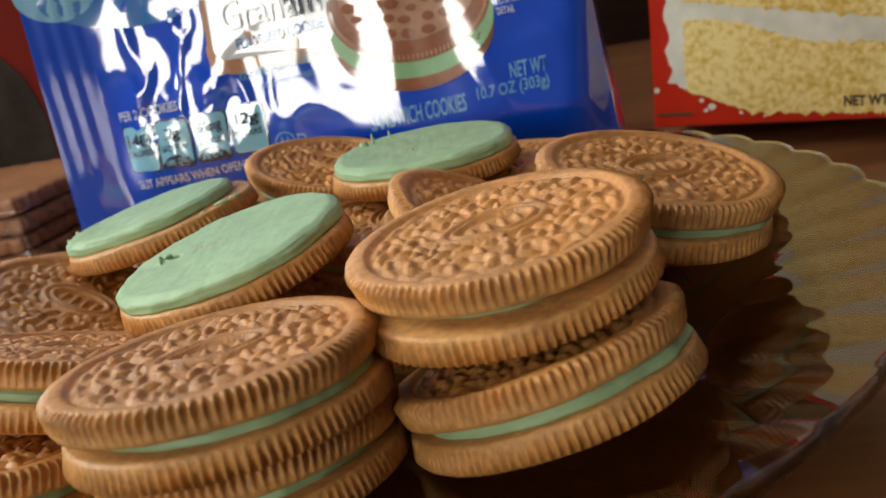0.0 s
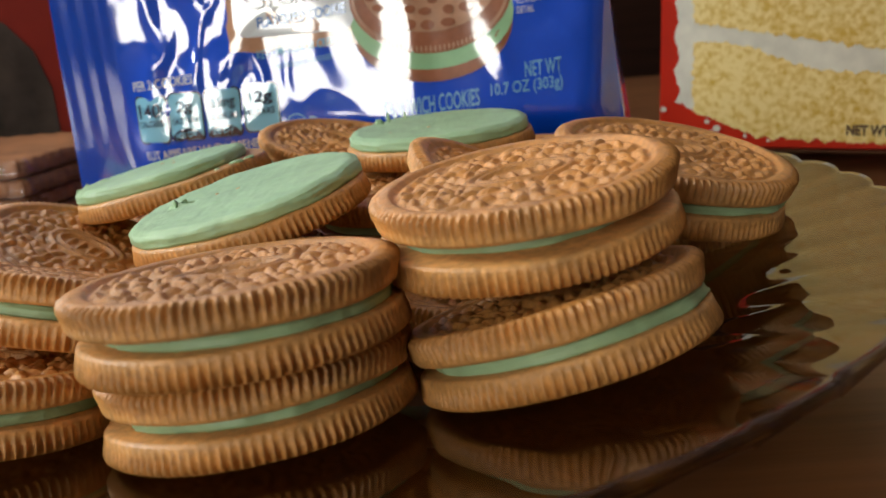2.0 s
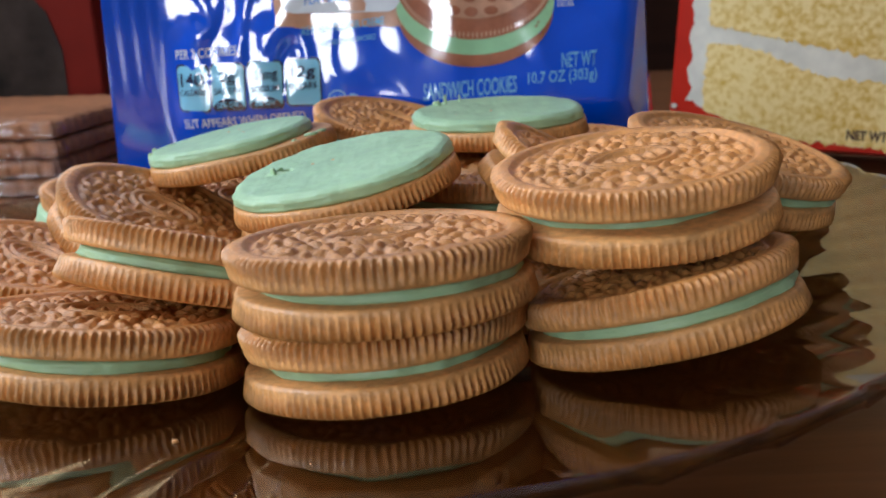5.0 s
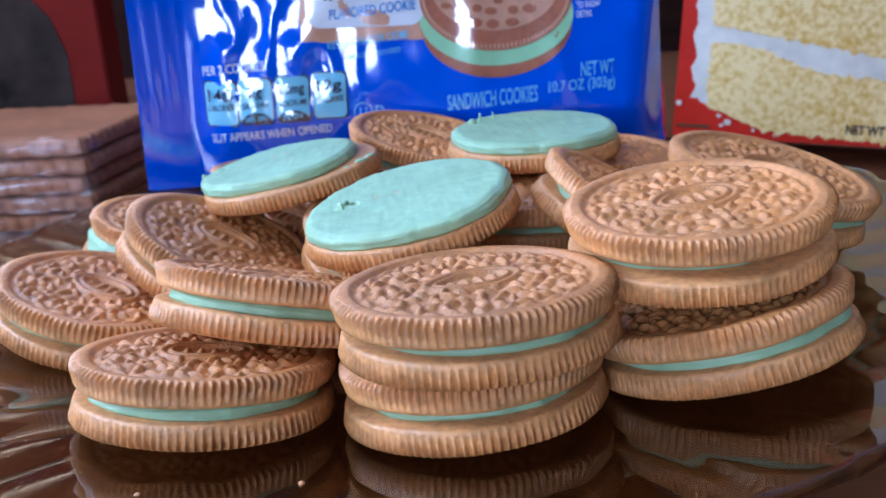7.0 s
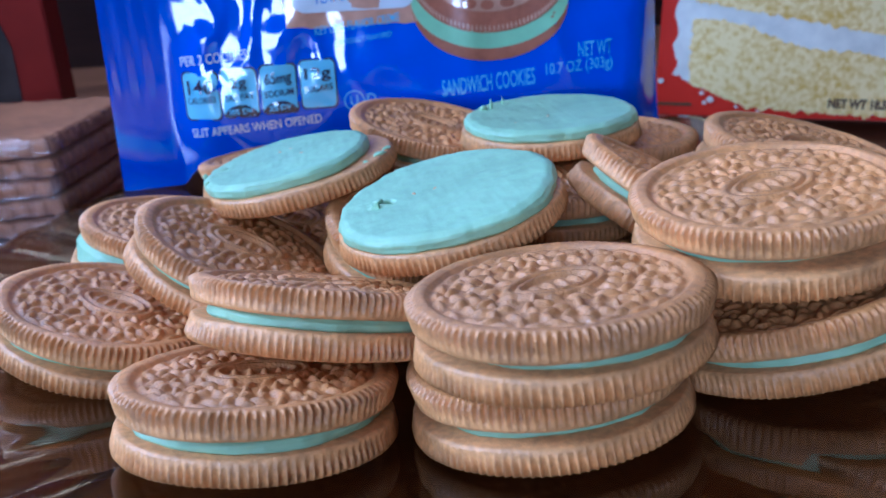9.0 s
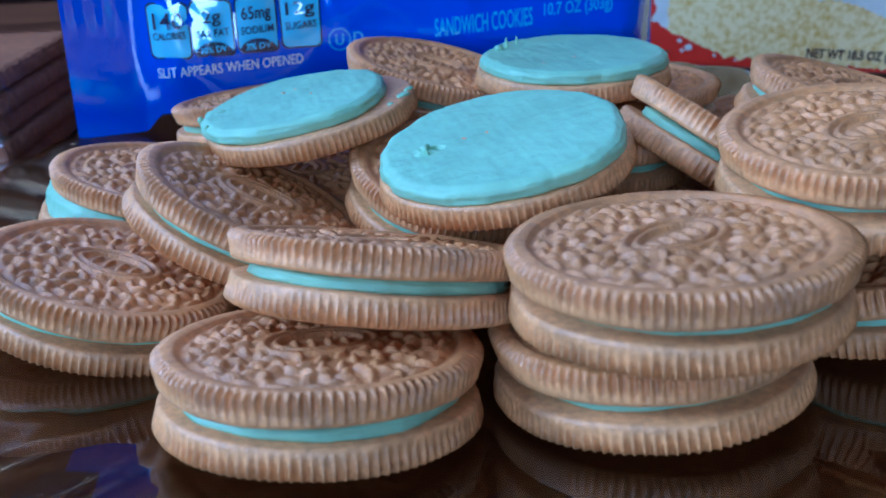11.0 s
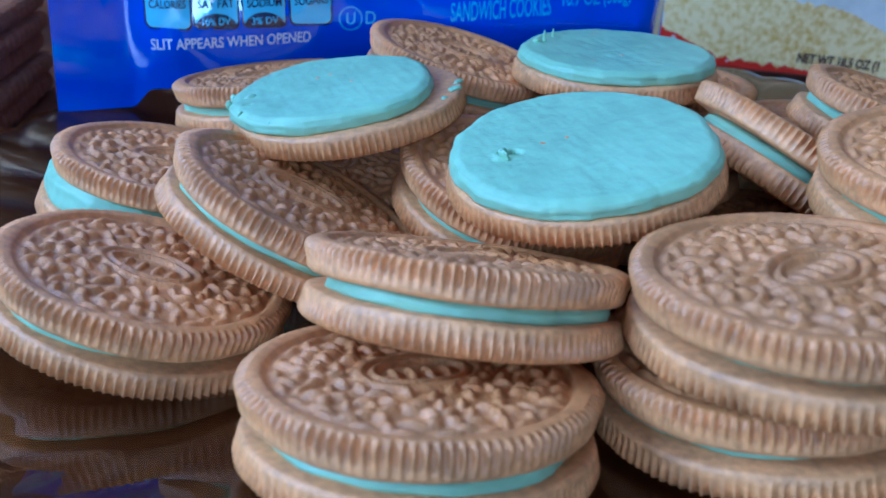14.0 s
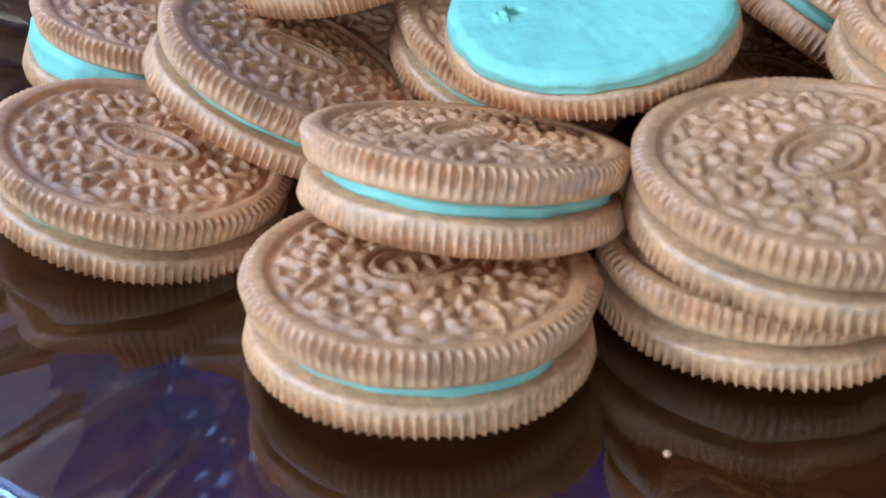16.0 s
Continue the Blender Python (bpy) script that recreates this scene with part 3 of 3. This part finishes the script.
def flat_text(body, size_w, size_h, shear=0.0, bold=0.012):
    """Letters as a flat mesh, fitted to a width and height in millimetres; returns points and faces."""
    cu = bpy.data.curves.new("t", "FONT")
    cu.body = body
    cu.resolution_u = 3
    cu.offset = bold
    ob = bpy.data.objects.new("t", cu)
    scene.collection.objects.link(ob)
    me = bpy.data.meshes.new_from_object(ob.evaluated_get(bpy.context.evaluated_depsgraph_get()))
    co = np.array([tuple(v.co) for v in me.vertices])
    fs = [tuple(p.vertices) for p in me.polygons]
    bpy.data.objects.remove(ob)
    bpy.data.curves.remove(cu)
    bpy.data.meshes.remove(me)
    lo, hi = co.min(0), co.max(0)
    co[:, 0] = (co[:, 0] - lo[0]) / (hi[0] - lo[0]) * size_w
    co[:, 1] = (co[:, 1] - lo[1]) / (hi[1] - lo[1]) * size_h
    co[:, 0] += shear * co[:, 1]
    return co, fs


def print_on(point, name, co, fs, mat, parent, u, v, slope=0.0, off=0.25, label=""):
    """Lay flat artwork on a curved surface."""
    verts = [point(u + c[0], v + c[1] + slope * c[0], off) for c in co]
    ob = mesh_ob(name, verts, fs, mat, parent)
    if label:
        ob["label"] = label
    return ob


def bag_text(body, u, v, w, h, mat, slope=0.06, label="", off=0.5, owner=None):
    co, fs = flat_text(body, w, h)
    return print_on(bag_point, "lettering", co, fs, mat, owner or BAG, u, v, slope, off, label)


def disc_art(cx, cy, rx, ry, y_min=-9e9, y_max=9e9, cols=64, rings=6):
    co, fs = [(cx, max(y_min, min(y_max, cy)))], []
    for i in range(1, rings + 1):
        for j in range(cols):
            a = 2 * math.pi * j / cols
            co.append((cx + rx * i / rings * math.cos(a), max(y_min, min(y_max, cy + ry * i / rings * math.sin(a)))))
    for j in range(cols):
        fs.append((0, 1 + (j + 1) % cols, 1 + j))
    fs += grid_faces(rings, cols, base=1)
    return co, fs


def panel_art(x0, x1, y0, y1, nx=16, ny=10, wobble=0.0, seed=0.0):
    co = []
    for j in range(ny + 1):
        for i in range(nx + 1):
            x, y = x0 + (x1 - x0) * i / nx, y0 + (y1 - y0) * j / ny
            if wobble and j in (0, ny):
                y += wobble * noise.noise((x * 0.25, y * 0.25, seed)) * 2
            if wobble and i in (0, nx):
                x += wobble * noise.noise((x * 0.3, y * 0.3, seed + 4)) * 2
            co.append((x, y))
    return co, grid_faces(ny + 1, nx + 1, closed=False)


def round_panel(x0, x1, y0, y1, r, bulge=0.0, hollow=False):
    """A rounded label: outline points round a centre fan with inner rings."""
    pts = []
    for cx, cy, a0 in ((x1 - r, y1 - r, 0), (x0 + r, y1 - r, 90), (x0 + r, y0 + r, 180), (x1 - r, y0 + r, 270)):
        for k in range(7):
            a = radians(a0 + 15 * k)
            pts.append((cx + r * math.cos(a), cy + r * math.sin(a)))
    mx, my = (x0 + x1) / 2, (y0 + y1) / 2
    co = [(mx, my)]
    for s in (0.3, 0.6, 0.85, 1.0):
        for x, y in pts:
            b = bulge * (1 - ((x - mx) / (x1 - x0) * 2) ** 2) * (1 if y > my else -1)
            co.append((mx + (x - mx) * s, my + (y + b - my) * s))
    n = len(pts)
    if hollow:
        return co, grid_faces(2, n, base=1 + 2 * n)
    return co, [(0, 1 + (j + 1) % n, 1 + j) for j in range(n)] + grid_faces(4, n, base=1)


def art(name, shape, mat, off, label="", owner=None):
    return print_on(bag_point, name, shape[0], shape[1], mat, owner or BAG, 0, 0, 0, off, label)


# lettering along the bottom of the bag
bag_text("SLIT APPEARS WHEN OPENED", -107.9, 26.6, 40.3, 3.0, WHITE_INK, 0.065)
bag_text("PER 2 COOKIES", -108.5, 48.6, 20.5, 3.0, WHITE_INK, 0.07)
bag_text("SANDWICH COOKIES", -29.5, 34.8, 29.5, 5.2, PALE_INK, 0.075)
bag_text("10.7 OZ (303g)", 3.5, 38.4, 21.6, 4.6, PALE_INK, 0.06)
bag_text("NET WT", 14.0, 44.2, 10.9, 4.6, PALE_INK, 0.06)
bag_text("KEY LIME FLAVOR CREME", -67.3, 55.4, 26.0, 2.6, PALE_INK, 0.11)
bag_text("ARTIFICIALLY FLAVORED", -62.0, 52.0, 18.0, 1.7, PALE_INK, 0.11)
bag_text("ENLARGED\nTO SHOW\nDETAIL", 12.5, 62.6, 8.0, 7.6, WHITE_INK, 0.05)

# fact badges
for u, top, big, small, foot in ((-103.2, 46.8, "140", "CALORIES", ""), (-91.6, 47.3, "2g", "SAT FAT", "10% DV"), (-79.6, 47.8, "65mg", "SODIUM", "3% DV"), (-67.6, 48.4, "12g", "SUGARS", "")):
    low = top - 14.2
    badge = art("badge", round_panel(u - 5.25, u + 5.25, low + 0.35, top - 0.35, 1.3, 0.7), SKY_INK, 0.55, "pale blue rounded fact badge")
    art("badge_border", round_panel(u - 5.7, u + 5.7, low - 0.1, top + 0.1, 1.4, 0.8, True), DARK_INK, 0.35, "", badge)
    bag_text(big, u - (4.0 if len(big) > 2 else 2.4), top - 6.6, 8.0 if len(big) > 2 else 4.8, 4.4, DARK_INK, owner=badge).location += BAG_N * 0.0009
    bag_text(small, u - 4.4, top - 9.4, 8.8, 2.0, DARK_INK, owner=badge).location += BAG_N * 0.0009
    if foot:
        art("badge_foot", disc_art(u, low - 0.2, 5.2, 3.9, y_min=low + 0.2), DARK_INK, 1.0, "", badge)
        bag_text(foot, u - 3.4, low + 0.7, 6.8, 1.8, SKY_INK, owner=badge).location += BAG_N * 0.0011
co = []
for k in range(40):
    a = 2 * math.pi * k / 40
    co += [(3.2 * math.cos(a), 3.2 * math.sin(a)), (2.8 * math.cos(a), 2.8 * math.sin(a))]
fs = [(2 * k, 2 * ((k + 1) % 40), 2 * ((k + 1) % 40) + 1, 2 * k + 1) for k in range(40)]
ring_mark = print_on(bag_point, "ring_mark", co, fs, PALE_INK, BAG, -57.0, 35.4)
bag_text("U", -58.2, 33.8, 2.4, 3.2, PALE_INK, owner=ring_mark)
bag_text("D", -53.0, 34.0, 2.8, 3.4, PALE_INK)

# pale label with its brown wafer edge
art("label_wafer", panel_art(-75.5, -36.0, 57.8, 86.0, 24, 14, 0.5, 2.0), TAN_INK, 0.2, "printed tan cracker edge")
label_panel = art("label_panel", round_panel(-73.5, -36.2, 62.4, 84.0, 4.0, 0.6), WHITE_INK, 0.35, "white printed label panel")
bag_text("Graham", -69.5, 70.2, 31.0, 9.0, DARK_INK, 0.06, owner=label_panel).location += BAG_N * 0.0009
bag_text("FLAVORED COOKIE", -66.0, 64.6, 27.5, 3.2, MID_INK, 0.09, owner=label_panel).location += BAG_N * 0.0009
art("logo_field", disc_art(-95, 98, 36, 22), MID_INK, 0.15, "mid blue shape of the printed logo")
art("logo_field", disc_art(-118, 90, 12, 9), PALE_INK, 0.18)

# printed cookie picture
art("picture_wafer", disc_art(-13.0, 61.5, 24.2, 16.6), BROWN_INK, 0.2, "printed brown lower wafer")
art("picture_cream", disc_art(-13.0, 64.2, 24.6, 15.6), GREEN_INK, 0.3, "printed green cream layer")
picture_wafer = art("picture_wafer", disc_art(-13.0, 70.5, 24.4, 17.2), BROWN_INK, 0.4, "printed brown upper wafer")
picture_face = art("picture_face", disc_art(-13.0, 73.5, 20.5, 14.0), TAN_INK, 0.5, "printed tan wafer face")
prnd = random.Random(5)
spots = []
for _ in range(900):
    a, r = prnd.uniform(0, 6.28), math.sqrt(prnd.random())
    q = (-13 + 18.6 * r * math.cos(a), 73.5 + 12.4 * r * math.sin(a))
    if all(math.hypot(q[0] - o[0], 1.3 * (q[1] - o[1])) > 4.3 for o in spots):
        spots.append(q)
for s in spots:
    art("picture_grain", disc_art(s[0], s[1], prnd.uniform(1.5, 2.3), prnd.uniform(1.0, 1.5), cols=14, rings=2), BROWN_INK, 0.9, "", picture_face)
for k in range(52):
    a = math.pi + math.pi * (k + 0.5) / 52
    x, y = -13 + 23.2 * math.cos(a), 70.5 + 15.9 * math.sin(a)
    art("picture_ridge", disc_art(x, y, 0.42, 1.0, cols=8, rings=1), TAN_INK, 0.75, "", picture_wafer)

# ---- red cake mix box ----
BOX_U = Vector((0.88, -0.475, 0)).normalized()
BOX_N = Vector((-0.475, -0.88, 0)).normalized()
BOX_O = Vector((0.126, 0.286, 0.0))


def box_point(u, v, off=0.0):
    return BOX_O + BOX_U * (u / 1000) + Vector((0, 0, v / 1000)) + BOX_N * (off / 1000)


def build_mix_box():
    e = tagged(new("cake_mix_box"), "red cake mix box with a yellow layer cake picture", "box")
    bm = bmesh.new()
    corner = [box_point(u, v, o) for o in (0, -38) for u, v in ((-65.5, 7.0), (70.0, 7.0), (74.0, 185.0), (-61.0, 185.0))]
    for c in corner[4:]:
        c.z -= 0.0085 if c.z < 0.05 else 0.0
    vs = [bm.verts.new(c) for c in corner]
    for f in ((0, 1, 2, 3), (7, 6, 5, 4), (0, 4, 5, 1), (1, 5, 6, 2), (2, 6, 7, 3), (3, 7, 4, 0)):
        bm.faces.new([vs[i] for i in f])
    bmesh.ops.recalc_face_normals(bm, faces=bm.faces[:])
    bmesh.ops.bevel(bm, geom=bm.edges[:], offset=0.0006, segments=2, affect="EDGES")
    part("carton", bm, BOX_RED, e)
    return e


MIX = build_mix_box()


def box_art(name, co, fs, mat, off, label=""):
    return print_on(box_point, name, co, fs, mat, MIX, 0, 0, 0, off, label)


def ragged_band(us, low, high, rough, seed):
    """A band between two curves with crumbly edges."""
    co, ny = [], 60
    for j in range(ny + 1):
        for u in us:
            a = low(u) + rough * (noise.noise((u * 0.35, seed, 0)) + 0.7 * noise.noise((u * 1.3, seed, 3)))
            b = high(u) + rough * (noise.noise((u * 0.35, seed, 8)) + 0.7 * noise.noise((u * 1.3, seed, 5)))
            w = a + (b - a) * j / ny
            shift = rough * (1.2 * noise.noise((w * 0.16, seed, 2)) + 0.6 * noise.noise((w * 0.6, seed, 9))) * (1 - smooth01(us[0], us[0] + 12, u))
            co.append((u + shift, w))
    return co, grid_faces(ny + 1, len(us), closed=False)


UA = [-52.5 + 120 * i / 240 for i in range(241)]
UB = [-58.5 + 127 * i / 240 for i in range(241)]


def base_line(u):
    return 22.5 - 0.42 * (u + 58) if u < -30 else max(8.6, 10.7 - 0.05 * (u + 30))


box_art("icing", *ragged_band(UB, lambda u: base_line(u) + 1.0, lambda u: 120 - 0.1 * u, 1.5, 1.0), BOX_CREAM, 0.3, "printed pale icing")
box_art("sponge_layer", *ragged_band(UA, lambda u: base_line(u), lambda u: 46.0 - 0.245 * (u + 52) + 1.5 * math.sin(u * 0.13), 1.5, 6.0), SPONGE, 0.5, "printed yellow sponge layer")
box_art("sponge_layer", *ragged_band(UA, lambda u: 51.8 - 0.19 * (u + 52), lambda u: 92 - 0.18 * (u + 52), 1.5, 12.0), SPONGE, 0.5, "printed yellow sponge layer")
for u, v, r in ((-63.5, 21.0, 1.2), (-47.5, 16.4, 0.9), (-44.0, 13.9, 1.4), (-46.2, 12.6, 0.8), (-34.0, 11.2, 0.7), (-26.0, 9.6, 0.5)):
    box_art("crumb_print", *disc_art(u, v, r, r * 0.9, cols=14, rings=2), BOX_CREAM, 0.6)
co, fs = flat_text("NET WT 18.5 OZ (1", 30.0, 4.8, 0.0, 0.05)
print_on(box_point, "lettering", co, fs, BOX_TEXT, MIX, -0.7, 10.6, -0.012, 0.9, "brown net weight lettering")
box_art("small_print_bar", *panel_art(-64, -51, 11.2, 12.4, 6, 2), BOX_TEXT, 0.6)

# ---- wrapped graham crackers ----
CRK = Vector((-0.1515, 0.2655, -0.0025))


def build_crackers():
    e = tagged(new("cracker_packet"), "stack of brown graham crackers in clear plastic wrap", "crackers")
    e.matrix_world = Matrix.Translation(CRK) @ pose(0, 0, 0, 0, 0, -2)
    for k in range(5):
        z0 = 0.0006 + 0.0064 * k
        dx = 0.0012 * math.sin(k * 2.3)
        n = 60
        verts, faces = [], []
        outline = []
        L, D = 0.075, 0.066
        for i in range(n):
            outline.append((-L + L * i / n, 0.0))
        for i in range(n):
            outline.append((0.014 * (i / n), D * i / n))
        for i in range(n):
            outline.append((0.014 - (L + 0.0) * i / n, D))
        for i in range(n):
            outline.append((0.014 - L - 0.014 * i / n, D * (1 - i / n)))
        m = len(outline)
        cx, cy = -L / 2 + 0.007, D / 2
        for s, z in ((0.0, 0.0), (0.93, 0.0), (0.985, 0.0006), (1.0, 0.0018), (1.0, 0.0038), (0.985, 0.0052), (0.95, 0.0058), (0.7, 0.0058), (0.35, 0.0058), (0.0, 0.0058)):
            for i, (x, y) in enumerate(outline):
                rip = 1 + (0.006 if (i // 2) % 2 else -0.006) * (0.95 < s)
                verts.append((cx + (x - cx) * s * rip + dx, cy + (y - cy) * s * rip, z0 + z + 0.0002 * math.sin(i * 0.9 + k) * (s > 0.9)))
        faces = grid_faces(10, m)
        ob = mesh_ob("cracker", verts, faces, CRACKER, e, smooth=False)
    # clear sleeve with wrinkles
    verts, cols, rows = [], 60, 14
    for j in range(rows + 1):
        z = 0.034 * j / rows
        for i in range(cols + 1):
            s = i / cols
            if s < 0.5:
                x, y = -0.080 + 0.084 * s * 2, -0.0022
            else:
                x, y = 0.004 + 0.015 * (s - 0.5) * 2, -0.0022 + 0.07 * (s - 0.5) * 2
            w = 0.0011 * noise.noise((x * 120, y * 60, z * 420)) + 0.0007 * math.sin(z * 900 + x * 60)
            verts.append((x + w * (s > 0.5), y - abs(w), z))
    mesh_ob("wrap", verts, grid_faces(rows + 1, cols + 1, closed=False), CLEAR_FILM, e)["label"] = "wrinkled clear plastic wrap"
    top = []
    for j in range(13):
        for i in range(25):
            x, y = -0.080 + 0.088 * i / 24 + 0.015 * j / 12, -0.002 + 0.07 * j / 12
            top.append((x, y, 0.0345 + 0.0006 * noise.noise((x * 90, y * 90, 2))))
    mesh_ob("wrap", top, grid_faces(13, 25, closed=False), CLEAR_FILM, e)
    return e


build_crackers()

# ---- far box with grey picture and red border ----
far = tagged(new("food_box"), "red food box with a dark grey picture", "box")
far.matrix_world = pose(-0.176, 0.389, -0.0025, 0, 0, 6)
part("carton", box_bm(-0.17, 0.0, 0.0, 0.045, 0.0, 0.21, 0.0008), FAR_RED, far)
gv, gf = [], []
pts = [(-0.17, 0.022), (-0.016, 0.022), (-0.0155, 0.045), (-0.020, 0.062), (-0.030, 0.075), (-0.045, 0.084), (-0.062, 0.090), (-0.09, 0.096), (-0.17, 0.10)]
mesh_ob("picture", [(x, -0.0006, z) for x, z in pts], [tuple(range(len(pts)))], BOX_GREY, far, smooth=False)["label"] = "dark grey printed photo"


# ---- smears of cream, peaks and crumbs ----
def blob_bm(seed, sx, sy, sz, segments=10):
    bm = bmesh.new()
    bmesh.ops.create_icosphere(bm, subdivisions=3, radius=1.0)
    for v in bm.verts:
        k = 1 + 0.35 * noise.noise(v.co * 1.6 + Vector((seed, 0, 0))) + 0.15 * noise.noise(v.co * 4 + Vector((0, seed, 0)))
        v.co = Vector((v.co.x * sx, v.co.y * sy, v.co.z * sz)) * k
    return bm


def cream_bit(name, bm, mat, owner, m):
    """A small piece stuck to the cream of a cookie, placed in the cookie's own axes."""
    cream = next(c for c in owner.children if c.name.startswith("cream"))
    ob = part(name, bm, mat, cream, "", True)
    ob.matrix_parent_inverse = cream.matrix_basis.inverted()
    ob.matrix_basis = m
    return ob


bpy.context.view_layer.update()
HALVES = [o for o in scene.objects if o.name.startswith("opened_cookie")]
for half, x, y, z, size in ((1, 0.0185, -0.0105, W + 0.0002, (0.0017, 0.0009, 0.0005)), (1, 0.0206, -0.0068, W + 0.0001, (0.0013, 0.0006, 0.0004)),
                            (1, 0.0150, -0.0140, W - 0.0002, (0.0008, 0.0006, 0.0006)), (1, -0.0195, -0.0090, W - 0.0008, (0.0007, 0.0007, 0.0010)),
                            (2, -0.0148, 0.0095, W + 0.0032, (0.0011, 0.0008, 0.0008)), (2, -0.0125, 0.0105, W + 0.0036, (0.0004, 0.0004, 0.0016)),
                            (2, -0.0085, 0.0140, W + 0.0033, (0.0003, 0.0003, 0.0014)), (1, -0.0180, 0.0035, W + 0.0026, (0.0016, 0.0009, 0.0006))):
    cream_bit("cream_smear", blob_bm(x * 900, *size), CREAM, HALVES[half], pose(x, y, z, 0, 0, 20 * size[0] * 1000))

# ragged lips of cream: round the nick, along a torn edge, and squeezed out of one sandwich
lrnd = random.Random(12)
for x, y, z, size in ((-0.0136, 0.0006, W + 0.0034, (0.0005, 0.0012, 0.0010)), (-0.0129, 0.0027, W + 0.0030, (0.0008, 0.0005, 0.0006))):
    cream_bit("cream_lip", blob_bm(x * 700 + y * 300, *size), CREAM, HALVES[0], pose(x, y, z, 0, -18, 12))
for k in range(13):
    a = radians(150 + 6.5 * k + lrnd.uniform(-2, 2))
    r = 0.0193 + lrnd.uniform(-0.0004, 0.0006)
    size = [lrnd.uniform(0.0004, 0.0009) for _ in range(3)]
    cream_bit("cream_lip", blob_bm(k * 1.9, *size), CREAM, HALVES[1], pose(-0.0024 + r * math.cos(a), 0.0008 + r * math.sin(a), W + lrnd.uniform(0.0004, 0.0024), 0, 0, math.degrees(a)))
SQUEEZED = next(o for o in scene.objects if "squeezed" in str(o.get("label", "")))
for k in range(16):
    a = radians(115 + 8.5 * k + lrnd.uniform(-3, 3))
    r = 0.0186 + 0.0006 * math.sin(radians(8.5 * k + 25)) + lrnd.uniform(-0.0003, 0.0006)
    size = [lrnd.uniform(0.0010, 0.0015), lrnd.uniform(0.0016, 0.0026), lrnd.uniform(0.0009, 0.0014)]
    cream_bit("cream_lump", blob_bm(40 + k * 1.3, *size), CREAM, SQUEEZED, pose(-0.0025 + r * math.cos(a), r * math.sin(a), W + lrnd.uniform(-0.0016, 0.0014), 0, 0, math.degrees(a)))
for half in range(3):
    for k in range(3):
        a, r = lrnd.uniform(0, 6.28), 0.015 * math.sqrt(lrnd.random())
        cream_bit("crumb_speck", blob_bm(half * 9 + k, lrnd.uniform(0.0003, 0.0007), 0.0003, 0.00012), COOKIE, HALVES[half], pose(r * math.cos(a), r * math.sin(a), W + 0.0029, 0, 0, 60 * k))

crnd = random.Random(4)
for k in range(3):
    x, y = -0.04 + crnd.uniform(-0.085, 0.06), 0.182 + crnd.uniform(-0.098, -0.082)
    d = Vector((x, y, 0)) - PLATE
    z = plate_height(d.length) - (PN.x * d.x + PN.y * d.y) / PN.z
    ob = part("crumb", blob_bm(k * 3.1, 0.0005, 0.0004, 0.0003), COOKIE, None, "", True)
    ob.matrix_world = Matrix.Translation((x, y, z + 0.0002))
    tagged(ob, "tiny golden cookie crumb lying on the plate", "crumb", "crumbs on the plate")
